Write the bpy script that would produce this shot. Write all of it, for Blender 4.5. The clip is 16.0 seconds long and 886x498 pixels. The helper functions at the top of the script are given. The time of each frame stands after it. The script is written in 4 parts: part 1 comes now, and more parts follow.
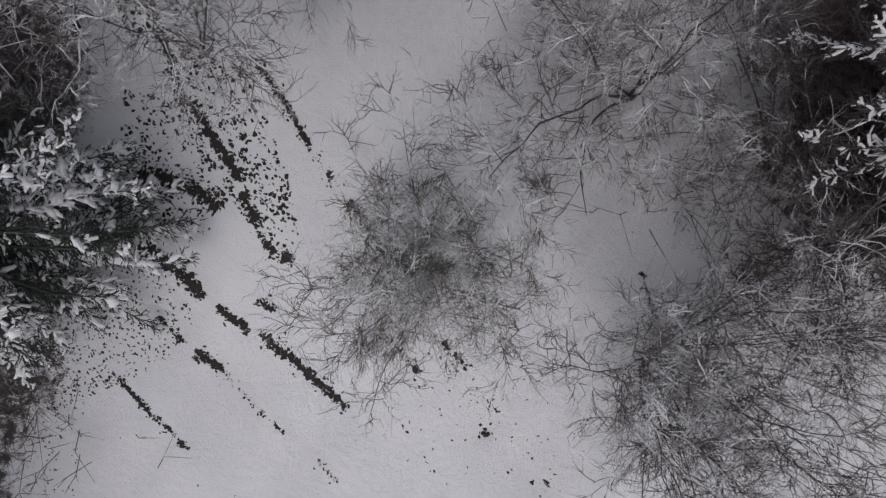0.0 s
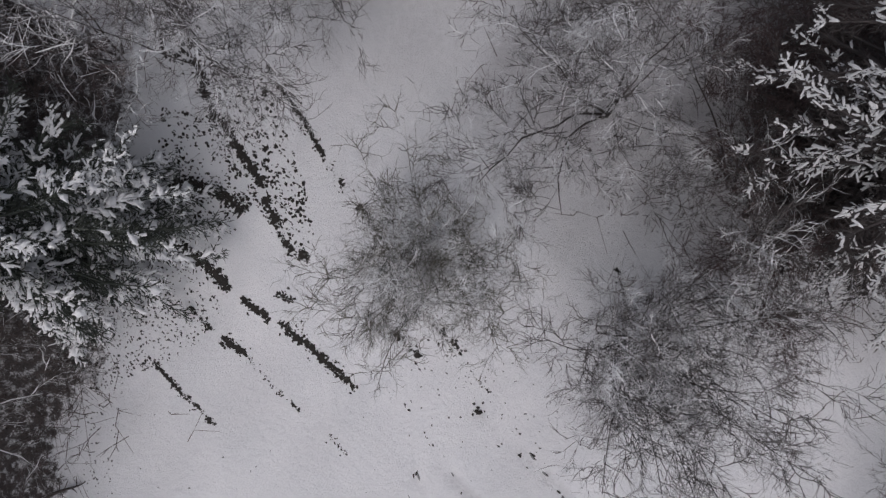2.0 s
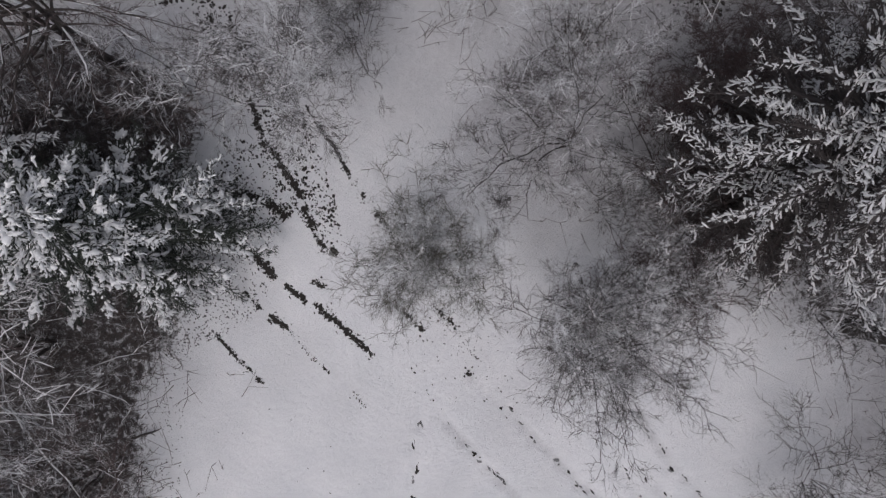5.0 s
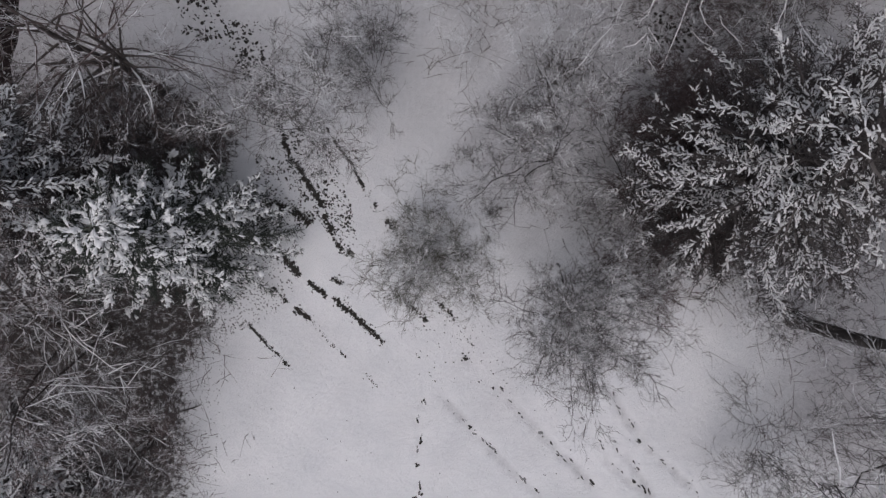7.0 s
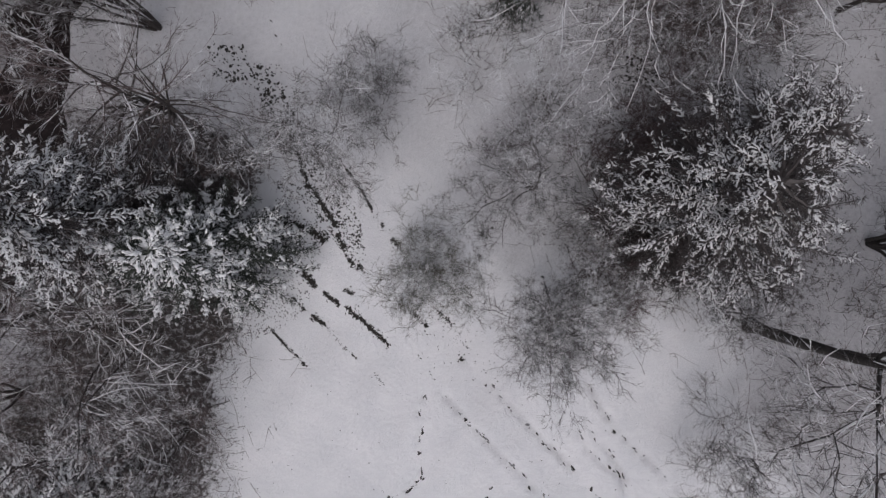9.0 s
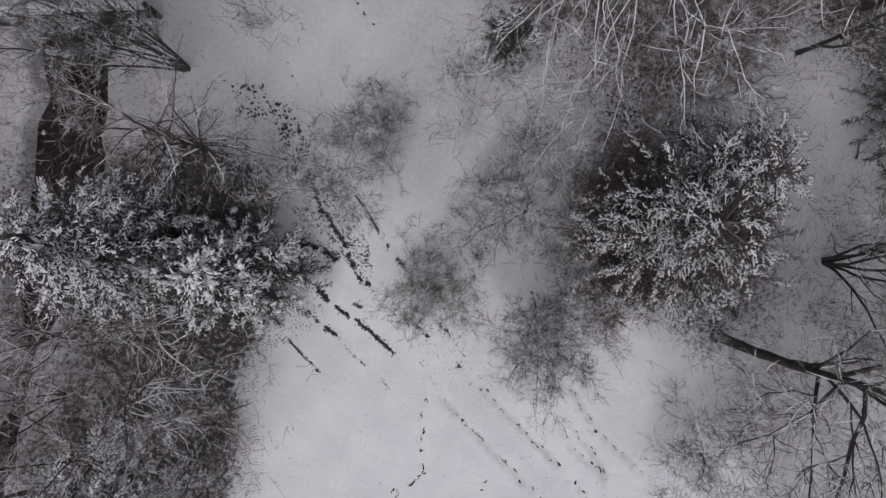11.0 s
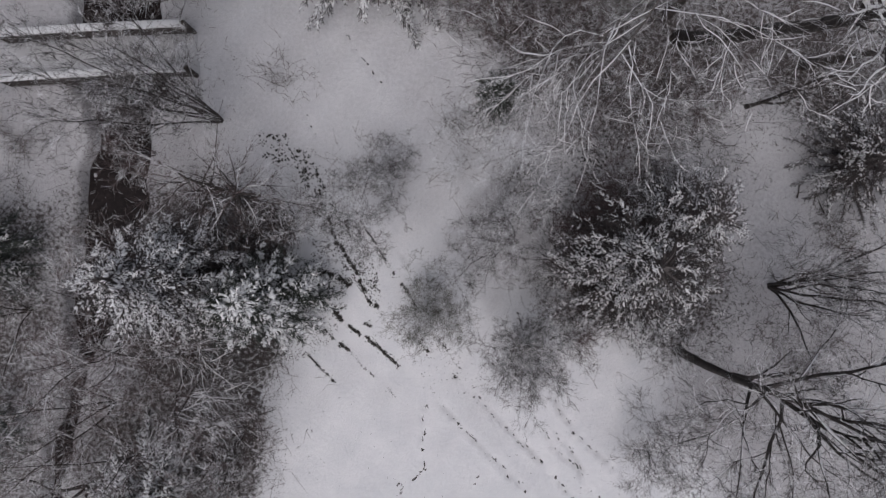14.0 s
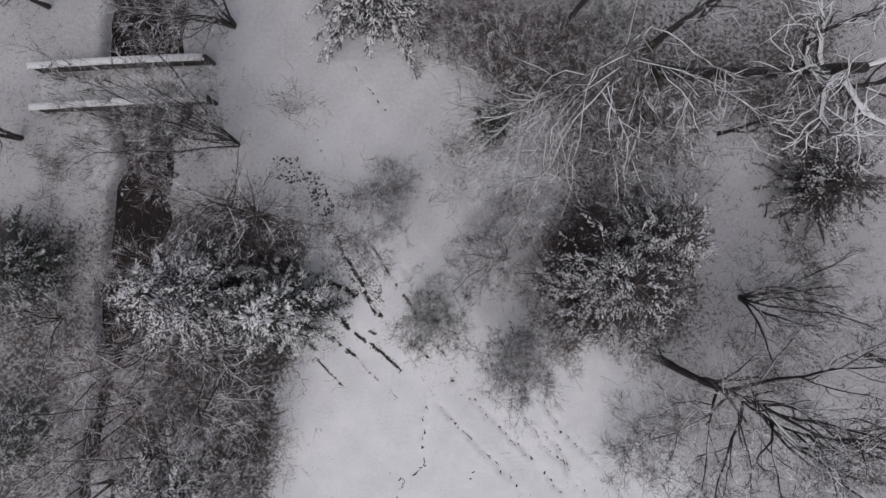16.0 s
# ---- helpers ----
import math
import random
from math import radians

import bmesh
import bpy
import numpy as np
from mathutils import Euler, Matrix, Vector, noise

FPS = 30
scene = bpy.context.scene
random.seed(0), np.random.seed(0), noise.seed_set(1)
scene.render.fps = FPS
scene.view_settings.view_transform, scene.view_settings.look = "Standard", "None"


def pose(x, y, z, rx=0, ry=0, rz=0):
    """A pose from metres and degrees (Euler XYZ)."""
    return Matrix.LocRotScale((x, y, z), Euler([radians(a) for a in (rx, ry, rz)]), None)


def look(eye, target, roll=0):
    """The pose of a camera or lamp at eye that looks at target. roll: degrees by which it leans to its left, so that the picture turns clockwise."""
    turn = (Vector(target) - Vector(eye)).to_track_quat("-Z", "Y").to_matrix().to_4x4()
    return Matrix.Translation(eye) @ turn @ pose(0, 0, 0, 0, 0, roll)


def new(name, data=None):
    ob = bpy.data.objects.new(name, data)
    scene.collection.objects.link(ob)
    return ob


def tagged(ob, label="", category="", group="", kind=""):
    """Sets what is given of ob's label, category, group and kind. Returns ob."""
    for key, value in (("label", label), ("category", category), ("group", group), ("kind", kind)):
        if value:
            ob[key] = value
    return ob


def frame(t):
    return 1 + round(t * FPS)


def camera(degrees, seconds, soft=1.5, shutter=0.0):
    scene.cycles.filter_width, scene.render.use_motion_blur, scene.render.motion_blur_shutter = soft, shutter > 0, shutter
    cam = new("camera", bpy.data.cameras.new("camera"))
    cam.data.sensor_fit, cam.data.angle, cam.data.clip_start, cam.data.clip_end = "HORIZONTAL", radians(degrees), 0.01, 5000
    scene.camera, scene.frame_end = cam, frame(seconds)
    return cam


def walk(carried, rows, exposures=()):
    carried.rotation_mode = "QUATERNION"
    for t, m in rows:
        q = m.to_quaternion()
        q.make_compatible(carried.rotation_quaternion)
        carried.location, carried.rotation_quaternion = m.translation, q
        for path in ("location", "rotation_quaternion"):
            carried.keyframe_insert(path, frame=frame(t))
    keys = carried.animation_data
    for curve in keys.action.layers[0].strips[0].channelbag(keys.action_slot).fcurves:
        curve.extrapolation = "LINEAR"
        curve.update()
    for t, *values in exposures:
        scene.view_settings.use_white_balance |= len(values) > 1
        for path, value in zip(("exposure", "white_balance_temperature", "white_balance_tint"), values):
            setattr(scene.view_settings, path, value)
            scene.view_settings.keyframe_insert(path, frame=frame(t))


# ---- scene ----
EXPO, KELVIN, TINT = -0.46, 6250.0, 14.0
cam = camera(70, 16.0, soft=1.4)
PATH = [
    (0.0, pose(-0.053, -2.763, 13.129, -1.914, 0.071, -0.463)),
    (0.5, pose(-0.025, -2.829, 13.479, -1.675, 0.090, -0.427)),
    (1.0, pose(-0.009, -2.879, 13.881, -1.420, 0.121, -0.417)),
    (1.5, pose(0.000, -2.924, 14.362, -1.159, 0.154, -0.412)),
    (2.0, pose(0.014, -2.992, 14.887, -0.934, 0.153, -0.358)),
    (2.5, pose(0.039, -3.058, 15.477, -0.715, 0.110, -0.303)),
    (3.0, pose(0.042, -3.115, 16.140, -0.510, 0.081, -0.281)),
    (3.5, pose(0.037, -3.169, 16.843, -0.343, 0.046, -0.270)),
    (4.0, pose(0.032, -3.210, 17.611, -0.206, 0.005, -0.242)),
    (4.5, pose(0.016, -3.244, 18.392, -0.118, -0.027, -0.193)),
    (5.0, pose(-0.006, -3.267, 19.183, -0.068, -0.051, -0.132)),
    (5.5, pose(-0.030, -3.278, 19.979, -0.046, -0.071, -0.068)),
    (6.0, pose(-0.050, -3.273, 20.775, -0.039, -0.088, -0.009)),
    (6.5, pose(-0.062, -3.250, 21.567, -0.035, -0.103, 0.034)),
    (7.0, pose(-0.061, -3.204, 22.352, -0.021, -0.116, 0.053)),
    (7.5, pose(-0.051, -3.104, 23.161, 0.078, -0.101, 0.055)),
    (8.0, pose(-0.027, -2.993, 23.961, 0.146, -0.084, 0.039)),
    (8.5, pose(0.000, -2.868, 24.740, 0.180, -0.061, -0.004)),
    (9.0, pose(0.028, -2.718, 25.501, 0.204, -0.032, -0.056)),
    (9.5, pose(0.054, -2.542, 26.247, 0.215, 0.001, -0.077)),
    (10.0, pose(0.078, -2.346, 26.983, 0.219, 0.035, -0.078)),
    (10.5, pose(0.099, -2.135, 27.712, 0.218, 0.066, -0.067)),
    (11.0, pose(0.119, -1.914, 28.438, 0.213, 0.093, -0.056)),
    (11.5, pose(0.137, -1.687, 29.167, 0.204, 0.110, -0.053)),
    (12.0, pose(0.153, -1.461, 29.901, 0.186, 0.113, -0.068)),
    (12.5, pose(0.176, -1.239, 30.650, 0.158, 0.072, -0.100)),
    (13.0, pose(0.180, -1.008, 31.421, 0.197, 0.052, -0.162)),
    (13.5, pose(0.170, -0.792, 32.207, 0.277, 0.022, -0.165)),
    (14.0, pose(0.146, -0.613, 32.977, 0.356, -0.034, -0.112)),
    (14.5, pose(0.113, -0.465, 33.739, 0.414, -0.119, -0.044)),
    (15.0, pose(0.070, -0.305, 34.492, 0.521, -0.171, -0.053)),
    (15.5, pose(0.036, -0.150, 35.247, 0.591, -0.274, -0.047)),
    (16.0, pose(0.000, 0.000, 36.000, 0.630, -0.388, 0.000)),
]
walk(cam, PATH, exposures=[(0.0, EXPO, KELVIN, TINT), (16.0, EXPO, KELVIN, TINT)])

# ---- world and light: an overcast winter day ----
world = bpy.data.worlds.new("overcast_sky")
scene.world = world
world.use_nodes = True
wn = world.node_tree
wn.nodes.clear()
sky = wn.nodes.new("ShaderNodeTexSky")
sky.sky_type = "NISHITA"
sky.sun_disc = False
sky.sun_elevation = radians(60)
sky.sun_rotation = radians(200)
sky.air_density = 1.0
sky.dust_density = 6.0
sky.ozone_density = 1.0
wbg = wn.nodes.new("ShaderNodeBackground")
wbg.inputs["Strength"].default_value = 0.10
wout = wn.nodes.new("ShaderNodeOutputWorld")
grey = wn.nodes.new("ShaderNodeHueSaturation")
grey.inputs["Saturation"].default_value = 0.5
wn.links.new(sky.outputs[0], grey.inputs["Color"])
wn.links.new(grey.outputs[0], wbg.inputs[0])
wn.links.new(wbg.outputs[0], wout.inputs[0])

sun_data = bpy.data.lights.new("sun", "SUN")
sun_data.energy = 0.9
sun_data.angle = radians(60)
sun_data.color = (1.0, 0.97, 0.93)
sun = new("sun", sun_data)
sun.matrix_world = look((0, 0, 60), (4, 9, 0))


# ---- materials ----
def mat(name):
    m = bpy.data.materials.new(name)
    m.use_nodes = True
    n = m.node_tree.nodes
    return m, n, m.node_tree.links, n["Principled BSDF"]


def noise_node(n, l, scale, detail=4.0, rough=0.6, coord="Object"):
    tc = n.new("ShaderNodeTexCoord")
    t = n.new("ShaderNodeTexNoise")
    t.inputs["Scale"].default_value = scale
    t.inputs["Detail"].default_value = detail
    t.inputs["Roughness"].default_value = rough
    l.new(tc.outputs[coord], t.inputs["Vector"])
    return t


def ramp(n, l, src, stops):
    r = n.new("ShaderNodeValToRGB")
    e = r.color_ramp.elements
    while len(e) < len(stops):
        e.new(0.5)
    for k, (p, c) in enumerate(stops):
        e[k].position = p
        e[k].color = (*c, 1)
    l.new(src, r.inputs[0])
    return r


def mixed(n, l, fac, a, b):
    m = n.new("ShaderNodeMix")
    m.data_type = "RGBA"
    for sock, v in ((m.inputs[0], fac), (m.inputs[6], a), (m.inputs[7], b)):
        if hasattr(v, "links"):
            l.new(v, sock)
        elif isinstance(v, tuple):
            sock.default_value = (*v, 1)
        else:
            sock.default_value = v
    return m.outputs[2]


def calc(n, l, op, a, b):
    m = n.new("ShaderNodeMath")
    m.operation = op
    m.use_clamp = True
    for sock, v in zip(m.inputs, (a, b)):
        if hasattr(v, "links"):
            l.new(v, sock)
        else:
            sock.default_value = v
    return m.outputs[0]


def bumped(n, l, bsdf, height, strength, dist):
    b = n.new("ShaderNodeBump")
    b.inputs["Strength"].default_value = strength
    b.inputs["Distance"].default_value = dist
    l.new(height, b.inputs["Height"])
    l.new(b.outputs[0], bsdf.inputs["Normal"])


def snow_mat(name="fresh_snow", white=0.80):
    m, n, l, b = mat(name)
    big = noise_node(n, l, 0.5, 5)
    fine = noise_node(n, l, 14, 5, 0.7)
    c = ramp(n, l, big.outputs[0], [(0.3, (white * 0.95, white * 0.96, white * 0.98)), (0.7, (white * 1.05, white * 1.05, white * 1.06))])
    l.new(c.outputs[0], b.inputs["Base Color"])
    b.inputs["Roughness"].default_value = 0.75
    bumped(n, l, b, fine.outputs[0], 0.5, 0.03)
    return m


def ground_mat():
    """Snow, bright in the open, with the dimmer light elsewhere painted in as grey, as are trodden ruts; where 'litter'
    is high, leaves and earth come through.
    """
    m, n, l, b = mat("snowy_ground")
    at = n.new("ShaderNodeAttribute")
    at.attribute_name = "litter"
    big = noise_node(n, l, 0.6, 5)
    fine = noise_node(n, l, 5.0, 8, 0.72)
    tiny = noise_node(n, l, 26.0, 5, 0.7)
    snow = ramp(n, l, big.outputs[0], [(0.3, (0.75, 0.76, 0.78)), (0.7, (0.84, 0.84, 0.855))])
    # Mask and grey for painted-in shade on the snow, and for trodden grooves.
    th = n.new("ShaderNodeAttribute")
    th.attribute_name = "shade_tread"
    shade_tread_grey = ramp(n, l, fine.outputs[0], [(0.3, (0.36, 0.355, 0.365)), (0.7, (0.56, 0.555, 0.57))])
    snow_c = mixed(n, l, th.outputs["Fac"], snow.outputs[0], shade_tread_grey.outputs[0])
    earth = ramp(n, l, tiny.outputs[0], [(0.3, (0.024, 0.020, 0.020)), (0.5, (0.062, 0.052, 0.050)), (0.7, (0.125, 0.108, 0.104))])
    k = calc(n, l, "ADD", fine.outputs[0], calc(n, l, "MULTIPLY", tiny.outputs[0], 0.45))
    thr = calc(n, l, "SUBTRACT", 0.93, calc(n, l, "MULTIPLY", at.outputs["Fac"], 0.36))
    fac = calc(n, l, "MULTIPLY", calc(n, l, "SUBTRACT", k, thr), 7.0)
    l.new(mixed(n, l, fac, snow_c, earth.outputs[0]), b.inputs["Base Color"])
    b.inputs["Roughness"].default_value = 0.8
    bumped(n, l, b, k, 0.75, 0.08)
    return m


def earth_mat():
    m, n, l, b = mat("wet_earth")
    t = noise_node(n, l, 22, 6, 0.7)
    c = ramp(n, l, t.outputs[0], [(0.3, (0.011, 0.010, 0.009)), (0.55, (0.030, 0.025, 0.022)), (0.75, (0.07, 0.058, 0.048))])
    l.new(c.outputs[0], b.inputs["Base Color"])
    b.inputs["Roughness"].default_value = 0.85
    bumped(n, l, b, t.outputs[0], 0.8, 0.03)
    return m


def bark_mat(name, dark, light, snow, scale=9.0):
    """Bark, with snow lying on the upward side of the wood in patches. snow: 0 none to 1 all."""
    m, n, l, b = mat(name)
    t = noise_node(n, l, scale, 6, 0.7)
    pat = noise_node(n, l, 1.6, 3, 0.6)
    c = ramp(n, l, t.outputs[0], [(0.3, dark), (0.7, light)])
    g = n.new("ShaderNodeNewGeometry")
    s = n.new("ShaderNodeSeparateXYZ")
    l.new(g.outputs["Normal"], s.inputs[0])
    up = calc(n, l, "MULTIPLY", calc(n, l, "SUBTRACT", s.outputs["Z"], 0.25), 3.0)
    on = calc(n, l, "MULTIPLY", calc(n, l, "SUBTRACT", pat.outputs[0], 0.74 - 0.48 * snow), 6.0)
    fac = calc(n, l, "MULTIPLY", up, on)
    l.new(mixed(n, l, fac, c.outputs[0], (0.80, 0.81, 0.83)), b.inputs["Base Color"])
    b.inputs["Roughness"].default_value = 0.85
    bumped(n, l, b, t.outputs[0], 0.9, 0.04)
    return m


def needle_mat(name, dark, light):
    m, n, l, b = mat(name)
    t = noise_node(n, l, 6, 5, 0.7)
    g = n.new("ShaderNodeNewGeometry")
    f = calc(n, l, "MULTIPLY", calc(n, l, "ADD", t.outputs[0], g.outputs["Random Per Island"]), 0.5)
    c = ramp(n, l, f, [(0.25, dark), (0.75, light)])
    l.new(c.outputs[0], b.inputs["Base Color"])
    b.inputs["Roughness"].default_value = 0.6
    return m


def wood_mat():
    m, n, l, b = mat("weathered_bridge_wood")
    t = noise_node(n, l, 5, 6, 0.7)
    st = n.new("ShaderNodeTexNoise")
    tc = n.new("ShaderNodeTexCoord")
    mp = n.new("ShaderNodeMapping")
    mp.inputs["Scale"].default_value = (1.5, 22, 22)
    l.new(tc.outputs["Object"], mp.inputs[0])
    l.new(mp.outputs[0], st.inputs["Vector"])
    st.inputs["Detail"].default_value = 5
    f = calc(n, l, "MULTIPLY", calc(n, l, "ADD", t.outputs[0], st.outputs[0]), 0.5)
    c = ramp(n, l, f, [(0.35, (0.020, 0.016, 0.014)), (0.65, (0.075, 0.058, 0.048))])
    l.new(c.outputs[0], b.inputs["Base Color"])
    b.inputs["Roughness"].default_value = 0.75
    bumped(n, l, b, st.outputs[0], 0.5, 0.01)
    return m


def water_mat():
    m, n, l, b = mat("dark_stream_water")
    t = noise_node(n, l, 2.6, 8, 0.75)
    c = ramp(n, l, t.outputs[0], [(0.30, (0.008, 0.006, 0.006)), (0.52, (0.019, 0.014, 0.014)), (0.75, (0.040, 0.030, 0.029))])
    l.new(c.outputs[0], b.inputs["Base Color"])
    b.inputs["Roughness"].default_value = 0.22
    b.inputs["IOR"].default_value = 1.33
    b.inputs["Specular IOR Level"].default_value = 0.15
    rip = noise_node(n, l, 7.0, 3)
    bumped(n, l, b, rip.outputs[0], 0.15, 0.02)
    return m


SNOW = snow_mat()
DUST = snow_mat("thin_snow_on_needles", 0.69)
TRODDEN = snow_mat("trodden_wet_snow", 0.22)
SLUSH = snow_mat("thin_trodden_snow", 0.50)
RAILSNOW = snow_mat("settled_snow", 0.68)
GROUND = ground_mat()
EARTH = earth_mat()
WOOD = wood_mat()
WATER = water_mat()
BARK = bark_mat("dark_wet_bark", (0.026, 0.021, 0.020), (0.098, 0.082, 0.075), 0.15)
BLACK = bark_mat("blackish_furrowed_bark", (0.013, 0.011, 0.011), (0.060, 0.050, 0.046), 0.30, 5.0)
TWIG = bark_mat("grey_brown_twigs", (0.042, 0.037, 0.036), (0.15, 0.133, 0.130), 0.60)
OLIVE = bark_mat("olive_lichen_twigs", (0.052, 0.049, 0.039), (0.175, 0.163, 0.136), 0.62)
RED = bark_mat("reddish_twigs", (0.050, 0.033, 0.032), (0.16, 0.12, 0.115), 0.58)
FROST = bark_mat("frosted_twigs", (0.07, 0.062, 0.058), (0.22, 0.20, 0.19), 0.9)
SHELTER = bark_mat("sheltered_reddish_twigs", (0.045, 0.030, 0.030), (0.14, 0.102, 0.099), 0.15)
STALK = bark_mat("dry_undergrowth", (0.038, 0.029, 0.028), (0.155, 0.122, 0.110), 0.40)
NEEDLE = needle_mat("dark_green_needles", (0.020, 0.025, 0.021), (0.070, 0.080, 0.062))
NEEDLE2 = needle_mat("blackish_green_needles", (0.024, 0.021, 0.021), (0.080, 0.071, 0.067))
LEAF = needle_mat("dull_brown_evergreen_leaves", (0.040, 0.034, 0.034), (0.125, 0.106, 0.102))
GREEN = needle_mat("dull_green_needles", (0.046, 0.052, 0.046), (0.125, 0.138, 0.120))
NEEDLE3 = needle_mat("brownish_evergreen_leaves", (0.028, 0.023, 0.023), (0.090, 0.077, 0.074))


# ---- mesh helpers ----
class Build:
    def __init__(self):
        self.v, self.f = [], []

    def tube(self, pts, radii, sides=3):
        """A tapered tube round a line of points; a radius of zero closes it to a tip."""
        base = len(self.v)
        k = len(pts)
        for i in range(k):
            a, c = pts[max(i - 1, 0)], pts[min(i + 1, k - 1)]
            tx, ty, tz = c[0] - a[0], c[1] - a[1], c[2] - a[2]
            d = math.sqrt(tx * tx + ty * ty + tz * tz) or 1.0
            tx, ty, tz = tx / d, ty / d, tz / d
            if abs(tz) < 0.9:
                h = math.hypot(tx, ty)
                sx, sy, sz = ty / h, -tx / h, 0.0
            else:
                h = math.hypot(ty, tz)
                sx, sy, sz = 0.0, tz / h, -ty / h
            ux, uy, uz = sy * tz - sz * ty, sz * tx - sx * tz, sx * ty - sy * tx
            r, p = radii[i], pts[i]
            for j in range(sides):
                w = 2 * math.pi * (j + 0.25) / sides
                cs, sn = math.cos(w) * r, math.sin(w) * r
                self.v.append((p[0] + sx * cs + ux * sn, p[1] + sy * cs + uy * sn, p[2] + sz * cs + uz * sn))
        last = k - 1
        if sides == 3:
            del self.v[base + last * sides:]
            self.v.append(tuple(pts[last]))
            tip, q = base + last * sides, base + (last - 1) * sides
            self.f += [(q + j, q + (j + 1) % 3, tip) for j in range(3)]
            last -= 1
        for i in range(last):
            for j in range(sides):
                j2 = (j + 1) % sides
                q = base + i * sides
                self.f.append((q + j, q + j2, q + sides + j2, q + sides + j))
        if sides > 3:
            self.f.append(tuple(base + last * sides + j for j in range(sides)))

    def spindle(self, p, d, length, width, thick, droop):
        """A flat pointed finger: a needle tuft, or the snow lying on one."""
        base = len(self.v)
        h = math.hypot(d[0], d[1]) or 1e-6
        sx, sy = d[1] / h, -d[0] / h
        mx, my, mz = p[0] + d[0] * length * 0.45, p[1] + d[1] * length * 0.45, p[2] + d[2] * length * 0.45 - droop * 0.3
        ex, ey, ez = p[0] + d[0] * length, p[1] + d[1] * length, p[2] + d[2] * length - droop
        self.v += [tuple(p), (mx + sx * width, my + sy * width, mz - thick * 0.3), (mx, my, mz + thick), (mx - sx * width, my - sy * width, mz - thick * 0.3), (ex, ey, ez)]
        b = base
        self.f += [(b, b + 1, b + 2), (b, b + 2, b + 3), (b + 4, b + 2, b + 1), (b + 4, b + 3, b + 2)]

    def stub(self, p, d, length, width, thick, droop, rng):
        """A blunt finger of snow, uneven in width."""
        base = len(self.v)
        h = math.hypot(d[0], d[1]) or 1e-6
        sx, sy = d[1] / h, -d[0] / h
        self.v.append(tuple(p))
        for f in (0.35, 0.88):
            x, y, z = p[0] + d[0] * length * f, p[1] + d[1] * length * f, p[2] + d[2] * length * f - droop * f
            a, c = width * rng.uniform(0.55, 1.3), width * rng.uniform(0.55, 1.3)
            self.v += [(x + sx * a, y + sy * a, z - thick * 0.3), (x, y, z + thick), (x - sx * c, y - sy * c, z - thick * 0.3)]
        b = base
        self.f += [(b, b + 1, b + 2), (b, b + 2, b + 3), (b + 1, b + 4, b + 5, b + 2), (b + 2, b + 5, b + 6, b + 3), (b + 4, b + 6, b + 5)]

    def pad(self, p, d, length, width, thick, rng):
        """A ragged cushion of snow lying along d."""
        base = len(self.v)
        h = math.hypot(d[0], d[1]) or 1e-6
        ux, uy = d[0] / h, d[1] / h
        for s, zz in ((1.0, -0.4), (0.66, 1.0)):
            for j in range(6):
                w = 2 * math.pi * j / 6
                q = s * rng.uniform(0.5, 1.35)
                a, c = math.cos(w) * q * length * 0.5 + length * 0.5, math.sin(w) * q * width
                self.v.append((p[0] + ux * a - uy * c, p[1] + uy * a + ux * c, p[2] + d[2] * a + thick * zz * rng.uniform(0.6, 1.3)))
        for j in range(6):
            j2 = (j + 1) % 6
            self.f.append((base + j, base + j2, base + 6 + j2, base + 6 + j))
        self.f.append(tuple(base + 6 + j for j in range(6)))

    def slab(self, p, d, length, width, rng):
        """A thick, lobed cake of snow lying along d, drooping a little at its rim."""
        base = len(self.v)
        h = math.hypot(d[0], d[1]) or 1e-6
        ux, uy = d[0] / h, d[1] / h
        rim = [rng.uniform(0.30, 1.55) for _ in range(10)]
        for s, zz in ((1.0, -0.035), (0.8, 0.02), (0.4, 0.045)):
            for j in range(10):
                w = 2 * math.pi * j / 10
                q = s * (rim[j] if s > 0.5 else 1.0)
                a, c = math.cos(w) * q * length, math.sin(w) * q * width
                self.v.append((p[0] + ux * a - uy * c, p[1] + uy * a + ux * c, p[2] + d[2] * a * 0.6 + zz * rng.uniform(0.7, 1.2)))
        for r in (0, 10):
            for j in range(10):
                j2 = (j + 1) % 10
                self.f.append((base + r + j, base + r + j2, base + r + 10 + j2, base + r + 10 + j))
        self.f.append(tuple(base + 20 + j for j in range(10)))

    def lump(self, x, y, z, r, h, rng, sides=8, squash=1.0, turn=0.0):
        """A low, ragged clod."""
        base = len(self.v)
        ct, st = math.cos(turn), math.sin(turn)
        for ring, (s, zz) in enumerate(((1.0, -0.03), (0.62, h))):
            for j in range(sides):
                w = 2 * math.pi * j / sides
                q = r * s * rng.uniform(0.45, 1.35)
                a, c = math.cos(w) * q, math.sin(w) * q * squash
                self.v.append((x + a * ct - c * st, y + a * st + c * ct, z + zz * rng.uniform(0.6, 1.3)))
        for j in range(sides):
            j2 = (j + 1) % sides
            self.f.append((base + j, base + j2, base + sides + j2, base + sides + j))
        self.f.append(tuple(base + sides + j for j in range(sides)))

    def box(self, x0, x1, y0, y1, z0, z1, bend=None, cuts=1, bevel=0.0):
        """A box cut along x, bent by bend(x) in height, its long edges chamfered."""
        base = len(self.v)
        c = bevel
        ring = [(y0 + c, z0), (y1 - c, z0), (y1, z0 + c), (y1, z1 - c), (y1 - c, z1), (y0 + c, z1), (y0, z1 - c), (y0, z0 + c)] if c else \
            [(y0, z0), (y1, z0), (y1, z1), (y0, z1)]
        m = len(ring)
        for i in range(cuts + 1):
            x = x0 + (x1 - x0) * i / cuts
            dz = bend(x) if bend else 0.0
